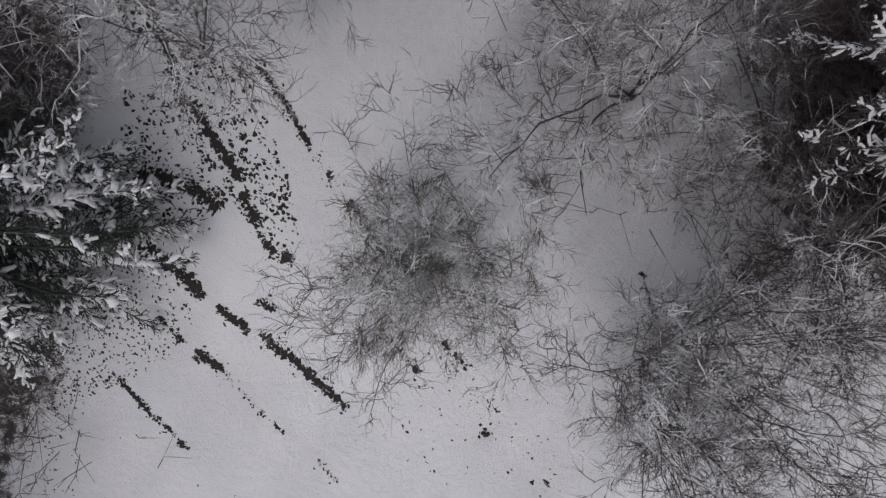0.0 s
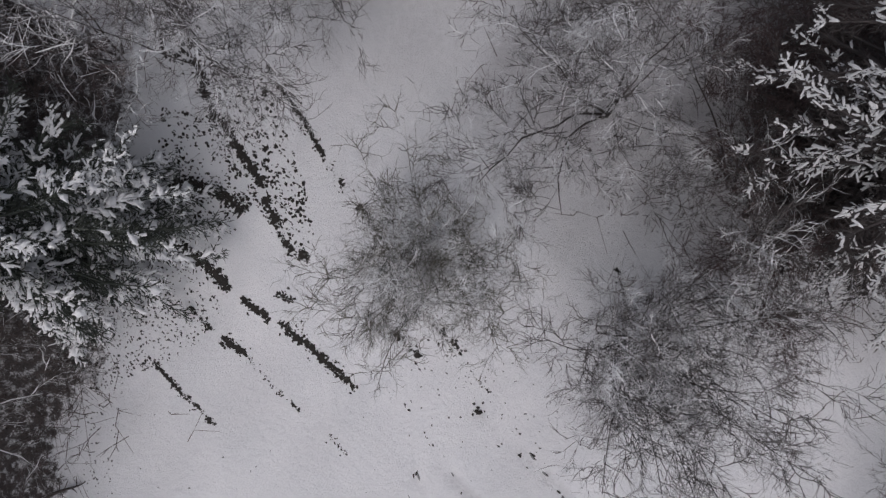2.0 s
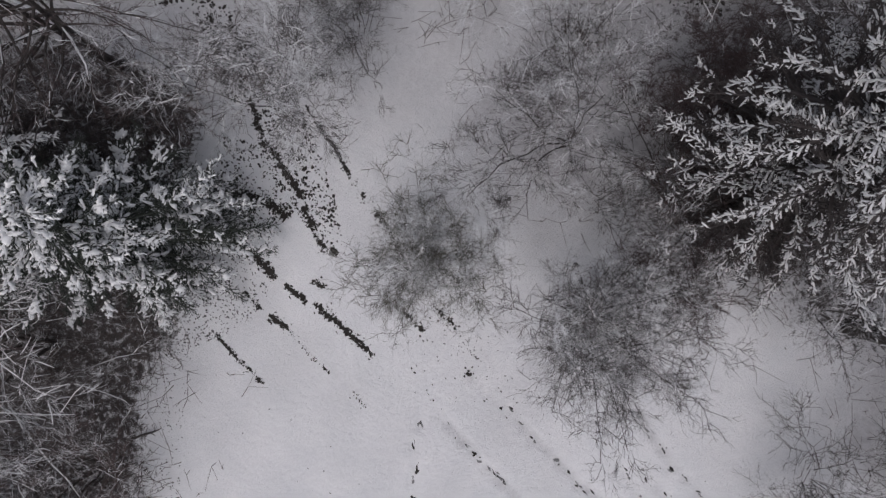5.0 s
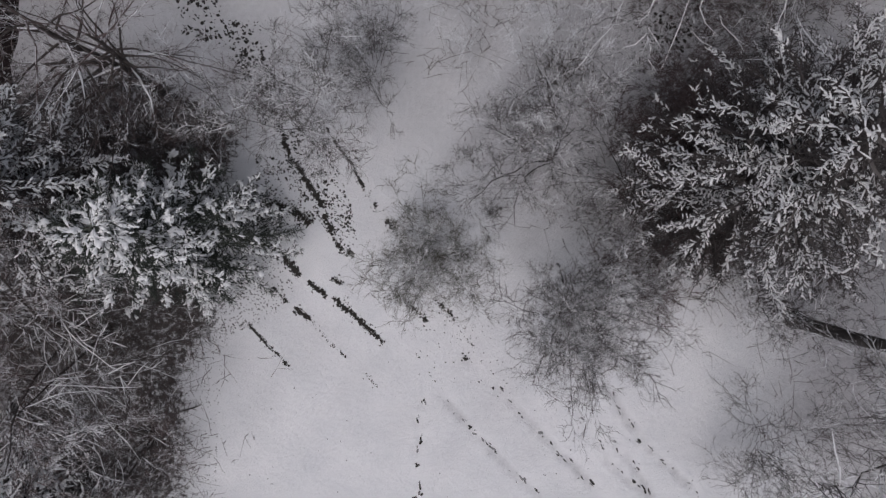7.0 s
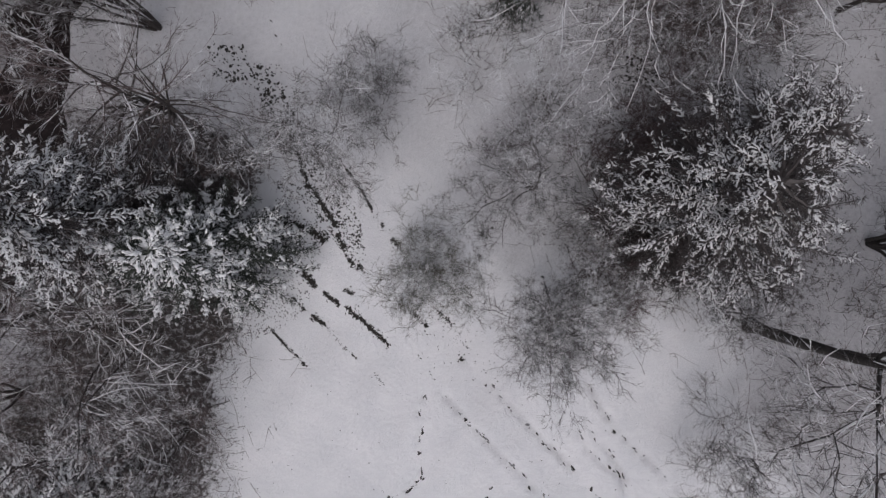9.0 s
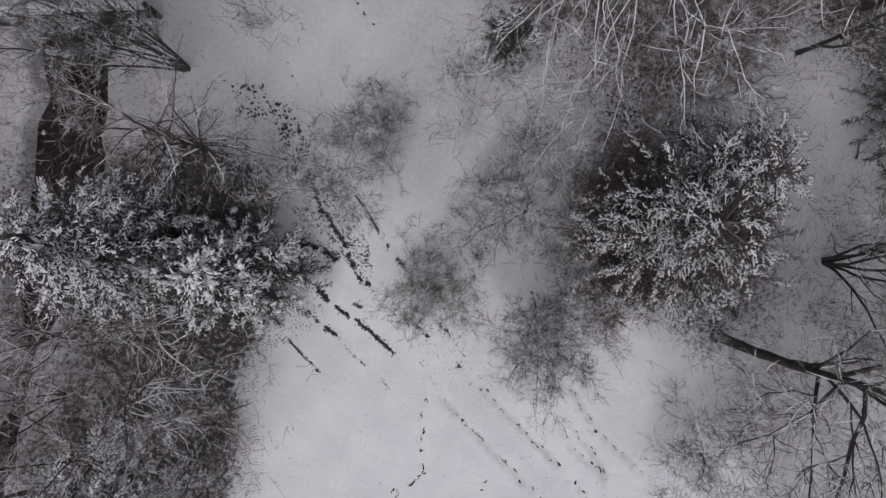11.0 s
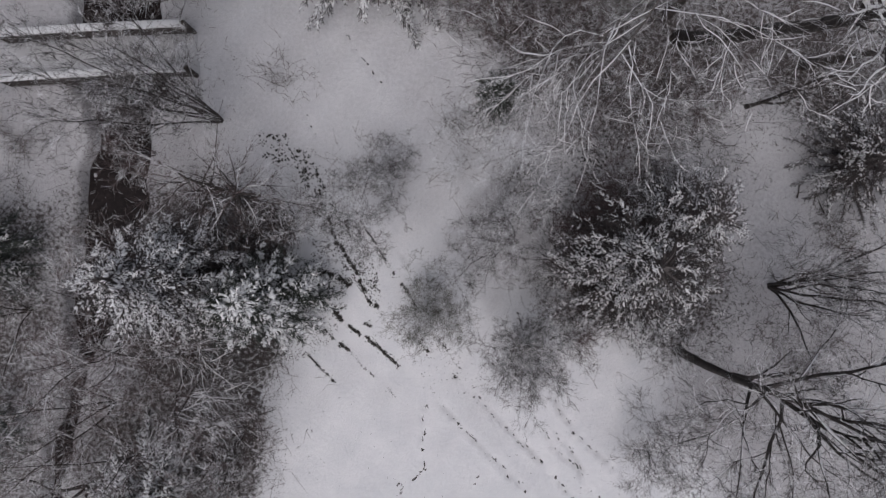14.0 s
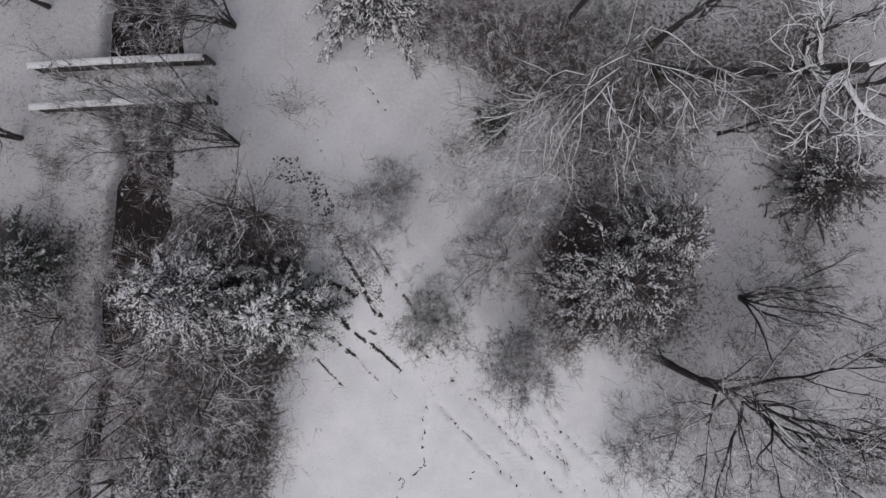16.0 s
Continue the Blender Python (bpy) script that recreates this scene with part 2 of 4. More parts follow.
            self.v += [(x, y, z + dz) for y, z in ring]
        for i in range(cuts):
            for j in range(m):
                j2 = (j + 1) % m
                q = base + i * m
                self.f.append((q + j, q + m + j, q + m + j2, q + j2))
        self.f.append(tuple(base + j for j in range(m)))
        self.f.append(tuple(base + cuts * m + j for j in reversed(range(m))))

    def mesh(self, name, material, smooth=False):
        me = bpy.data.meshes.new(name)
        me.from_pydata(self.v, [], self.f)
        me.materials.append(material)
        if smooth:
            me.polygons.foreach_set("use_smooth", [True] * len(me.polygons))
        me.update()
        return me


def part(name, b, material, parent, label="", smooth=False):
    """Links a Build as one mesh under a thing or a part."""
    if not b.f:
        return None
    ob = new(name, b.mesh(name, material, smooth))
    ob.parent = parent
    if label:
        tagged(ob, label)
    return ob


def thing(name, x, y, z, label, category, group="", rz=0.0):
    e = new(name)
    e.empty_display_size = 0.2
    e.matrix_world = pose(x, y, z, 0, 0, rz)
    return tagged(e, label, category, group)


# ---- the lie of the land ----
STREAM = [(-17.2, 40.0), (-16.8, 24.0), (-16.8, 14.0), (-16.8, 9.0), (-16.7, 5.0), (-17.3, 1.0), (-18.0, -3.0), (-18.9, -7.0), (-20.0, -11.0), (-20.6, -16.0), (-21.0, -40.0)]
TRAILS = [
    [(-0.25, -8.35), (0.37, -8.90), (1.72, -10.31), (3.00, -11.59), (4.38, -13.03), (6.3, -15.2)],
    [(1.54, -7.84), (2.25, -8.45), (3.58, -9.92), (5.10, -11.33), (5.98, -12.34), (7.17, -13.68), (8.6, -15.4)],
    [(4.45, -8.37), (5.12, -9.45), (5.50, -10.13), (6.43, -11.37), (7.17, -11.86), (7.33, -12.31), (8.13, -13.30), (9.6, -15.2)],
    [(5.73, -9.68), (6.37, -10.48), (6.85, -11.12), (7.43, -12.02)],
    [(5.75, -7.89), (6.40, -9.15), (7.24, -10.23), (8.36, -11.26), (9.58, -12.41), (10.06, -13.21), (11.6, -15.0)],
    [(-0.78, -8.38), (-0.82, -9.67), (-0.91, -10.88), (-0.81, -11.84), (-1.17, -12.06), (-2.03, -12.79), (-2.6, -15.0)],
    [(-5.4, 11.6), (-4.6, 10.3), (-3.0, 8.2)],
    [(-7.2, 6.9), (-6.3, 5.3)],
]


def seg_dist(x, y, line):
    """Distance from points to a line of segments (numpy arrays or numbers)."""
    best = None
    for (ax, ay), (bx, by) in zip(line, line[1:]):
        dx, dy = bx - ax, by - ay
        t = np.clip(((x - ax) * dx + (y - ay) * dy) / (dx * dx + dy * dy), 0, 1)
        d = np.hypot(x - ax - t * dx, y - ay - t * dy)
        best = d if best is None else np.minimum(best, d)
    return best


def smooth01(v):
    v = np.clip(v, 0, 1)
    return v * v * (3 - 2 * v)


def wave(x, y):
    return (np.sin(x * 0.9 + 1.3 * np.sin(y * 0.55)) + np.sin(y * 1.15 + 1.1 * np.sin(x * 0.7 + 2.0)) + 0.6 * np.sin(x * 2.3 + y * 1.7 + 1.0) + 0.5 * np.sin(x * 3.9 - y * 3.1))


def stream_width(x, y):
    return 0.25 + 0.7 * smooth01((y - 10.0) / 1.5) + 1.12 * smooth01((y + 6.5) / 4.5) + 0.95 * np.exp(-((y - 8.5) / 1.2) ** 2) + 0.13 * np.sin(y * 0.9 + 0.4 * x) + 0.09 * np.sin(y * 2.1 + x) + 0.06 * np.sin(y * 3.3 - 1.7 * x)


def ground_z(x, y):
    z = 0.022 * wave(x, y)
    d = seg_dist(x, y, STREAM)
    z = z - 1.15 * (1 - smooth01((d - stream_width(x, y) + 0.25) / 0.75))
    return z


def gz(x, y):
    return float(ground_z(np.float64(x), np.float64(y)))


CLEAR = [(-8.6, -40), (-8.2, -8), (-7.2, -6), (-6.6, -2), (-6.4, 1.0), (-8.6, 3.6), (-9.8, 7), (-10, 13), (-9, 40), (-4, 40), (-1.5, 12.5), (0.6, 9.0), (-0.6, 7.0), (0.5, 5.0), (-0.4, 2.6), (-0.6, -1.5), (1.5, -4.0), (8.4, -5.2), (10.2, -9.0), (12.2, -14), (15, -40)]


def in_poly(x, y, poly):
    x, y = np.asarray(x, float), np.asarray(y, float)
    inside = np.zeros(x.shape, bool)
    for (ax, ay), (bx, by) in zip(poly, poly[1:] + poly[:1]):
        cond = (ay > y) != (by > y)
        if ay != by:
            inside ^= cond & (x < (bx - ax) * (y - ay) / (by - ay) + ax)
    return inside


def woods(x, y):
    """How much undergrowth there is: none in the clearing, most under the trees of the west bank."""
    x, y = np.asarray(x, float), np.asarray(y, float)
    edge = seg_dist(x, y, CLEAR + CLEAR[:1])
    inside = in_poly(x, y, CLEAR)
    w = np.where(inside, 0.0, smooth01(edge / np.where(x > 0, 3.6, 1.8) + 0.06 + 0.05 * wave(x * 1.7, y * 1.7)))
    def near(cx, cy, rx, ry):
        return np.exp(-((x - cx) / rx) ** 2 - ((y - cy) / ry) ** 2)
    dens = 0.34 + 0.10 * smooth01((x - 4.0) / 3.0) * smooth01((y - 2.0) / 3.0) + 0.50 * smooth01((-5.5 - x) / 3.0) * smooth01((3.5 - y) / 2.5) + 0.55 * near(9.0, 8.0, 5.5, 5.0) + 0.70 * near(18.0, 11.5, 7.0, 4.0) + 0.4 * near(13.2, -2.4, 3.0, 3.0) + 0.4 * near(-11.0, -6.5, 3.5, 4.5) + 0.2 * near(20.0, -5.0, 6.0, 6.0) + 0.22 * near(-24.0, 0.0, 5.0, 8.0) + 0.7 * near(-12.4, 2.6, 3.2, 2.6) + 0.6 * near(1.5, 13.0, 3.0, 2.2) + 0.4 * near(21.0, 7.5, 5.0, 3.0) + 0.9 * near(-9.6, 0.4, 2.6, 1.5) + 0.5 * near(-12.0, -8.0, 3.5, 5.0) + 0.75 * near(9.0, -1.6, 3.6, 4.0) + 0.6 * near(8.8, -4.6, 2.4, 1.6) + 0.7 * near(5.5, 12.0, 4.5, 2.6)
    dens = dens - 0.28 * near(17.3, 4.0, 2.0, 4.5) + 0.10 * wave(x * 0.8, y * 0.8)
    return w * dens


def axis_steps(lo, hi, step, far):
    mid = list(np.arange(lo, hi + step / 2, step))
    out, s, p = [], step, hi
    while p < far:
        s *= 1.35
        p += s
        out.append(p)
    return np.array([lo - (v - hi) for v in reversed(out)] + mid + out)


gx, gy = axis_steps(-26, 26, 0.14, 900), axis_steps(-17, 19, 0.14, 900)
GX, GY = np.meshgrid(gx, gy)
GZ = ground_z(GX, GY)
dent_rng = random.Random(5)
prints = []
for line in TRAILS:
    for (ax, ay), (bx, by) in zip(line, line[1:]):
        ln = math.hypot(bx - ax, by - ay)
        k = max(int(ln / 0.5), 1)
        for i in range(k):
            t = (i + dent_rng.uniform(0.2, 0.8)) / k
            side = dent_rng.uniform(0.02, 0.09) * (1 if i % 2 else -1)
            px = ax + (bx - ax) * t + side * (by - ay) / ln + dent_rng.uniform(-0.05, 0.05)
            py = ay + (by - ay) * t - side * (bx - ax) / ln + dent_rng.uniform(-0.05, 0.05)
            prints.append((px, py, (bx - ax) / ln, (by - ay) / ln))
for px, py, dx, dy in prints:
    ix = (gx > px - 0.6) & (gx < px + 0.6)
    iy = (gy > py - 0.6) & (gy < py + 0.6)
    sub = np.ix_(iy, ix)
    u = (GX[sub] - px) * dx + (GY[sub] - py) * dy
    w = (GX[sub] - px) * dy - (GY[sub] - py) * dx
    GZ[sub] -= 0.09 * np.exp(-(u / 0.16) ** 2 - (w / 0.10) ** 2)
RUTS = [[(-2.6, 1.3), (-2.1, 0.55)], [(-2.55, -0.3), (-1.7, -1.1)], [(1.0, -4.6), (2.6, -6.0), (3.6, -7.2)], [(1.7, -4.6), (2.5, -5.7)], [(-1.2, -7.5), (-0.4, -8.3)],
        [(-3.4, -7.0), (-2.7, -7.6)], [(0.8, -7.1), (2.0, -8.28)], [(2.6, -6.6), (4.3, -8.18)], [(-1.9, 2.4), (-1.2, 0.9), (-0.4, -0.4)]]
groove = np.zeros_like(GX)
for line in TRAILS[:5] + RUTS:
    groove = np.maximum(groove, np.exp(-(seg_dist(GX, GY, line) / 0.14) ** 2))
groove *= np.clip(0.30 + 0.30 * wave(GX * 2.3, GY * 2.3), 0, 1)
GZ -= 0.06 * groove
me = bpy.data.meshes.new("ground")
nx, ny = len(gx), len(gy)
ids = np.arange(nx * ny).reshape(ny, nx)
quads = np.stack([ids[:-1, :-1], ids[:-1, 1:], ids[1:, 1:], ids[1:, :-1]], -1).reshape(-1, 4)
me.from_pydata(np.stack([GX, GY, GZ], -1).reshape(-1, 3).tolist(), [], quads.tolist())
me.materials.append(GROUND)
me.polygons.foreach_set("use_smooth", [True] * len(me.polygons))
litter = me.attributes.new("litter", "FLOAT", "POINT")
bank = seg_dist(GX, GY, STREAM) - stream_width(GX, GY)
lit = np.clip(woods(GX, GY) * 0.8, 0, 1)
lit = np.maximum(lit, 1.2 * (1 - smooth01((bank + 0.35) / 0.5)))
shade_tread = me.attributes.new("shade_tread", "FLOAT", "POINT")
# Tree shade painted into the snow colour: greyer with distance from the clearing.
shade_tread_mix = np.where(in_poly(GX, GY, CLEAR), 0.0, smooth01(seg_dist(GX, GY, CLEAR + CLEAR[:1]) / 4.5 + 0.08 * wave(GX, GY)))
# Falling light towards the north is painted in as well.
shade_tread_mix = np.clip(np.maximum(shade_tread_mix, smooth01((GY + 3.0) / 9.0) * 0.62) + 0.08 * wave(GX * 0.6, GY * 0.6), 0, 1)
# Trodden grooves take the same grey.
shade_tread_mix = np.clip(np.maximum(shade_tread_mix, 0.6 * groove), 0, 1)
shade_tread.data.foreach_set("value", shade_tread_mix.ravel().astype(np.float32))
litter.data.foreach_set("value", lit.ravel().astype(np.float32))
me.update()
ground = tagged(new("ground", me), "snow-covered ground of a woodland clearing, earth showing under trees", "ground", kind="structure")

b = Build()
for k in range(60):
    y0, y1 = -30 + k, -29 + k
    xa = np.interp([y0, y1], [p[1] for p in reversed(STREAM)], [p[0] for p in reversed(STREAM)])
    q = len(b.v)
    b.v += [(xa[0] - 2.4, y0, -0.62), (xa[0] + 2.4, y0, -0.62), (xa[1] + 2.4, y1, -0.62), (xa[1] - 2.4, y1, -0.62)]
    b.f.append((q, q + 1, q + 2, q + 3))
tagged(new("water", b.mesh("water", WATER)), "dark still water of a narrow woodland stream", "stream", kind="structure")


# ---- footbridge over the stream ----
def footbridge():
    br = thing("footbridge", -17.6, 9.53, 0.0, "dark wooden footbridge with boarded parapets under thick snow", "bridge", rz=3.1)
    half = 4.85

    def arch(x):
        return 0.14 * (1 - (x / half) ** 2) - 0.5 * max(abs(x) - half, 0)
    d = Build()
    d.box(-half, half, -1.15, 1.15, -0.15, 0.02, arch, 24, 0.02)
    deck = part("deck", d, WOOD, br)
    s = Build()
    rng = random.Random(3)
    s.box(-half - 0.7, half + 0.5, -1.07, 1.07, -0.06, 0.10, arch, 24, 0.03)
    part("deck_snow", s, SLUSH, br, "smooth white snow on the deck", True)
    for side in (-1, 1):
        y = side * 1.13
        for k in range(8):
            x = -half + 0.12 + k * (2 * half - 0.24) / 7
            p = Build()
            p.tube([(x, y, -0.5), (x, y, 1.24 + arch(x)), (x, y, 1.27 + arch(x))], [0.075, 0.075, 0.05], 8)
            part("post", p, WOOD, br)
        for z0, z1 in ((-0.22, 0.07), (0.10, 0.39), (0.42, 0.71), (0.74, 1.00), (1.03, 1.22)):
            p = Build()
            p.box(-half, half, y - 0.03, y + 0.03, z0, z1, arch, 24, 0.008)
            part("board", p, WOOD, br)
        for z0, z1, reach in ((-0.52, -0.25, 3.9), (-0.82, -0.55, 3.5), (-1.1, -0.85, 3.1)):
            p = Build()
            p.box(-reach, reach, y - 0.05, y + 0.05, z0, z1, arch, 12, 0.01)
            part("side_beam", p, WOOD, br)
        p = Build()
        p.box(-half - 0.05, half + 0.05, y - 0.16, y + 0.16, 1.24, 1.32, arch, 24, 0.015)
        cap = part("handrail", p, WOOD, br)
        p = Build()
        p.box(-half, half - 0.04, y - 0.20, y + 0.20, 1.324, 1.43, arch, 24, 0.045)
        part("handrail_snow", p, RAILSNOW, br, "ridge of white snow along the handrail", True)
        for x in (half + 0.02,):
            p = Build()
            p.tube([(x, y, -0.4), (x, y, 1.46), (x, y, 1.52)], [0.13, 0.13, 0.09], 10)
            part("end_post", p, WOOD, br)


footbridge()


# ---- trees ----
def wander_line(rng, p, d, length, nseg, jitter, lift):
    pts = [tuple(p)]
    x, y, z = p
    dx, dy, dz = d
    s = length / nseg
    for _ in range(nseg):
        dx += rng.gauss(0, jitter)
        dy += rng.gauss(0, jitter)
        dz += rng.gauss(0, jitter) + lift
        n = math.sqrt(dx * dx + dy * dy + dz * dz)
        dx, dy, dz = dx / n, dy / n, dz / n
        x, y, z = x + dx * s, y + dy * s, z + dz * s
        pts.append((x, y, z))
    return pts


def taper(r0, r1, k):
    return [r0 + (r1 - r0) * i / (k - 1) for i in range(k)]


def along(pts, t):
    f = t * (len(pts) - 1)
    i = min(int(f), len(pts) - 2)
    f -= i
    a, c = pts[i], pts[i + 1]
    p = tuple(a[k] + (c[k] - a[k]) * f for k in range(3))
    n = math.sqrt(sum((c[k] - a[k]) ** 2 for k in range(3))) or 1
    return p, tuple((c[k] - a[k]) / n for k in range(3))


def turned(rng, d, angle, flat=1.0):
    """A direction at about that angle from d, to a random side."""
    while True:
        r = (rng.gauss(0, 1), rng.gauss(0, 1), rng.gauss(0, 1) * flat)
        dot = sum(a * c for a, c in zip(r, d))
        q = tuple(a - dot * c for a, c in zip(r, d))
        n = math.sqrt(sum(a * a for a in q))
        if n > 0.1:
            break
    ca, sa = math.cos(angle), math.sin(angle)
    return tuple(d[k] * ca + q[k] / n * sa for k in range(3))


def snow_on(rng, b, pts, radii, cover):
    """Snow lying along the upper side of a limb, in broken runs."""
    run = []
    for i, p in enumerate(pts):
        a, c = pts[max(i - 1, 0)], pts[min(i + 1, len(pts) - 1)]
        n = math.dist(a, c) or 1
        steep = abs(c[2] - a[2]) / n
        r = radii[i]
        keep = steep < 0.86 and rng.random() < cover
        if keep:
            run.append(((p[0], p[1], p[2] + r * 0.75), r * 0.85 + 0.006))
        if run and (not keep or i == len(pts) - 1):
            if len(run) > 1:
                b.tube([q for q, _ in run], [w * (0.35 if k in (0, len(run) - 1) else 1.0) for k, (_, w) in enumerate(run)], 5)
            run = []


def bare_tree(name, label, category, x, y, seed, height, stems=1, spread=0.25, lean=(0, 0), r=0.1, limbs=8, limb_len=1.8, limb_from=0.3,
              limb_angle=1.0, limb_lift=0.05, twigs=9, twig_len=0.8, fine=5, fine_len=0.32, bark=None, twig=None, snow=0.5, side=None, stem_jit=0.10, stem_lift=0.01, limb_jit=0.18, foot=0.05, side_spread=38,
              twig_lift=0.0, min_r=0.0055, group="", branches=0, forks=(), knots=9, tip=0.22, spray=1.0, stem_snow=None, bent=False):
    """A leafless tree or shrub: stems, limbs, twigs and fine twigs. side: a heading (degrees) that most limbs take."""
    rng = random.Random(seed)
    bark, twig = bark or BARK, twig or TWIG
    t = thing(name, x, y, gz(x, y) - 0.03, label, category, group or ("leafless shrubs" if category == "shrub" else "leafless trees of the wood"))
    tw, fl = Build(), Build()
    for s in range(stems):
        if stems > 1:
            w = 2 * math.pi * (s + rng.uniform(-0.3, 0.3)) / stems
            out = spread * (1.0 if stems < 10 else 1.25 * math.sqrt(rng.uniform(0.02, 1.0)))
            d = (math.cos(w) * out, math.sin(w) * out, 1.0)
            h = height * rng.uniform(0.75, 1.1)
        else:
            d, h = (0, 0, 1.0), height
        d = (d[0] + lean[0], d[1] + lean[1], d[2])
        n = math.sqrt(sum(a * a for a in d))
        d = tuple(a / n for a in d)
        p0 = (d[0] * foot * stems * rng.uniform(0.5, 1.5), d[1] * foot * stems * rng.uniform(0.5, 1.5), 0)
        k = knots
        pts = wander_line(rng, p0, d, h * n ** 0.5, k, stem_jit, stem_lift)
        rs = [a * rng.uniform(0.93, 1.07) for a in taper(r, max(r * tip, min_r), k + 1)]
        rs[0] *= 1.35
        tb = Build()
        tb.tube(pts, rs, 8 if r > 0.06 else 6)
        trunk = part("trunk" if stems == 1 else "stem", tb, bark, t, "", True)
        sb = Build()
        snow_on(rng, sb, pts[1:], rs[1:], snow if stem_snow is None else stem_snow)
        def limb(p, ld, ll, rr, parent, subs, title="limb"):
            lp = wander_line(rng, p, ld, ll, 7, limb_jit, limb_lift)
            lr = taper(rr, min_r, 8)
            lb = Build()
            lb.tube(lp, lr, 4 if rr < 0.03 else 6)
            wood = part(title, lb, bark if rr > 0.03 else twig, parent, "", True)
            snow_on(rng, sb, lp, lr, snow)
            for q in range(subs):
                f2 = 0.15 + 0.8 * (q + rng.random()) / subs
                p2, d2 = along(lp, f2)
                limb(p2, turned(rng, d2, rng.uniform(0.45, 0.95), 0.6), ll * rng.uniform(0.35, 0.6) * (1.25 - 0.6 * f2), max(rr * (1 - 0.7 * f2) * 0.55, min_r * 1.5), wood, 0, "branch")
            for _ in range(twigs):
                f2 = rng.uniform(0.15, 1.0)
                p2, d2 = along(lp, min(f2, 0.99))
                td = turned(rng, d2, rng.uniform(0.4, 1.1) * spray, 0.6)
                tl = twig_len * rng.uniform(0.5, 1.2) * (1.2 - 0.5 * f2)
                tp = wander_line(rng, p2, td, tl, 3, 0.34, twig_lift)
                tw.tube(tp, taper(min_r * 1.4, min_r * 0.6, 4), 3)
                if rng.random() < snow * 0.5:
                    snow_on(rng, fl, tp, taper(min_r * 1.7, min_r, 4), snow)
                for _ in range(fine):
                    p3, d3 = along(tp, rng.uniform(0.15, 0.99))
                    fd = turned(rng, d3, rng.uniform(0.4, 1.0) * spray, 0.7)
                    q = fine_len * rng.uniform(0.5, 1.3)
                    ends = (p3, (p3[0] + fd[0] * q, p3[1] + fd[1] * q, p3[2] + fd[2] * q))
                    if bent:
                        mid = tuple((u + v) / 2 + rng.gauss(0, 0.13) * q for u, v in zip(*ends))
                        tw.tube((ends[0], mid, ends[1]), [min_r * 0.9, min_r * 0.65, min_r * 0.3], 3)
                    else:
                        tw.tube(ends, [min_r, min_r * 0.4], 3)

        for m in range(limbs):
            f = limb_from + (1 - limb_from) * (m + rng.random()) / limbs
            p, dd = along(pts, min(f, 0.99))
            ld = turned(rng, dd, limb_angle * rng.uniform(0.6, 1.25), 0.5)
            if side is not None and rng.random() < 0.85:
                w = radians(side + rng.gauss(0, side_spread))
                ld = (math.cos(w) * 0.85, math.sin(w) * 0.85, rng.uniform(0.05, 0.45))
            limb(p, ld, limb_len * (1.15 - 0.55 * f) * rng.uniform(0.7, 1.25), max(r * (1 - 0.72 * f) * 0.55, min_r * 1.4), t, branches)
        for f, head, rise, ll, rr in forks:
            p, dd = along(pts, f)
            w = radians(head)
            limb(p, (math.cos(w), math.sin(w), rise), ll, rr, t, 9)
        cover = part("snow", sb, SNOW, trunk, "white snow lying along the wood")
        if cover:
            tagged(cover, kind="stuff")
    tagged(part("crown", tw, twig, t, "fine tangle of bare twigs"), kind="stuff")
    cover = part("crown_snow", fl, SNOW, t, "thin lines of snow on the twigs")
    if cover:
        tagged(cover, kind="stuff")
    return t


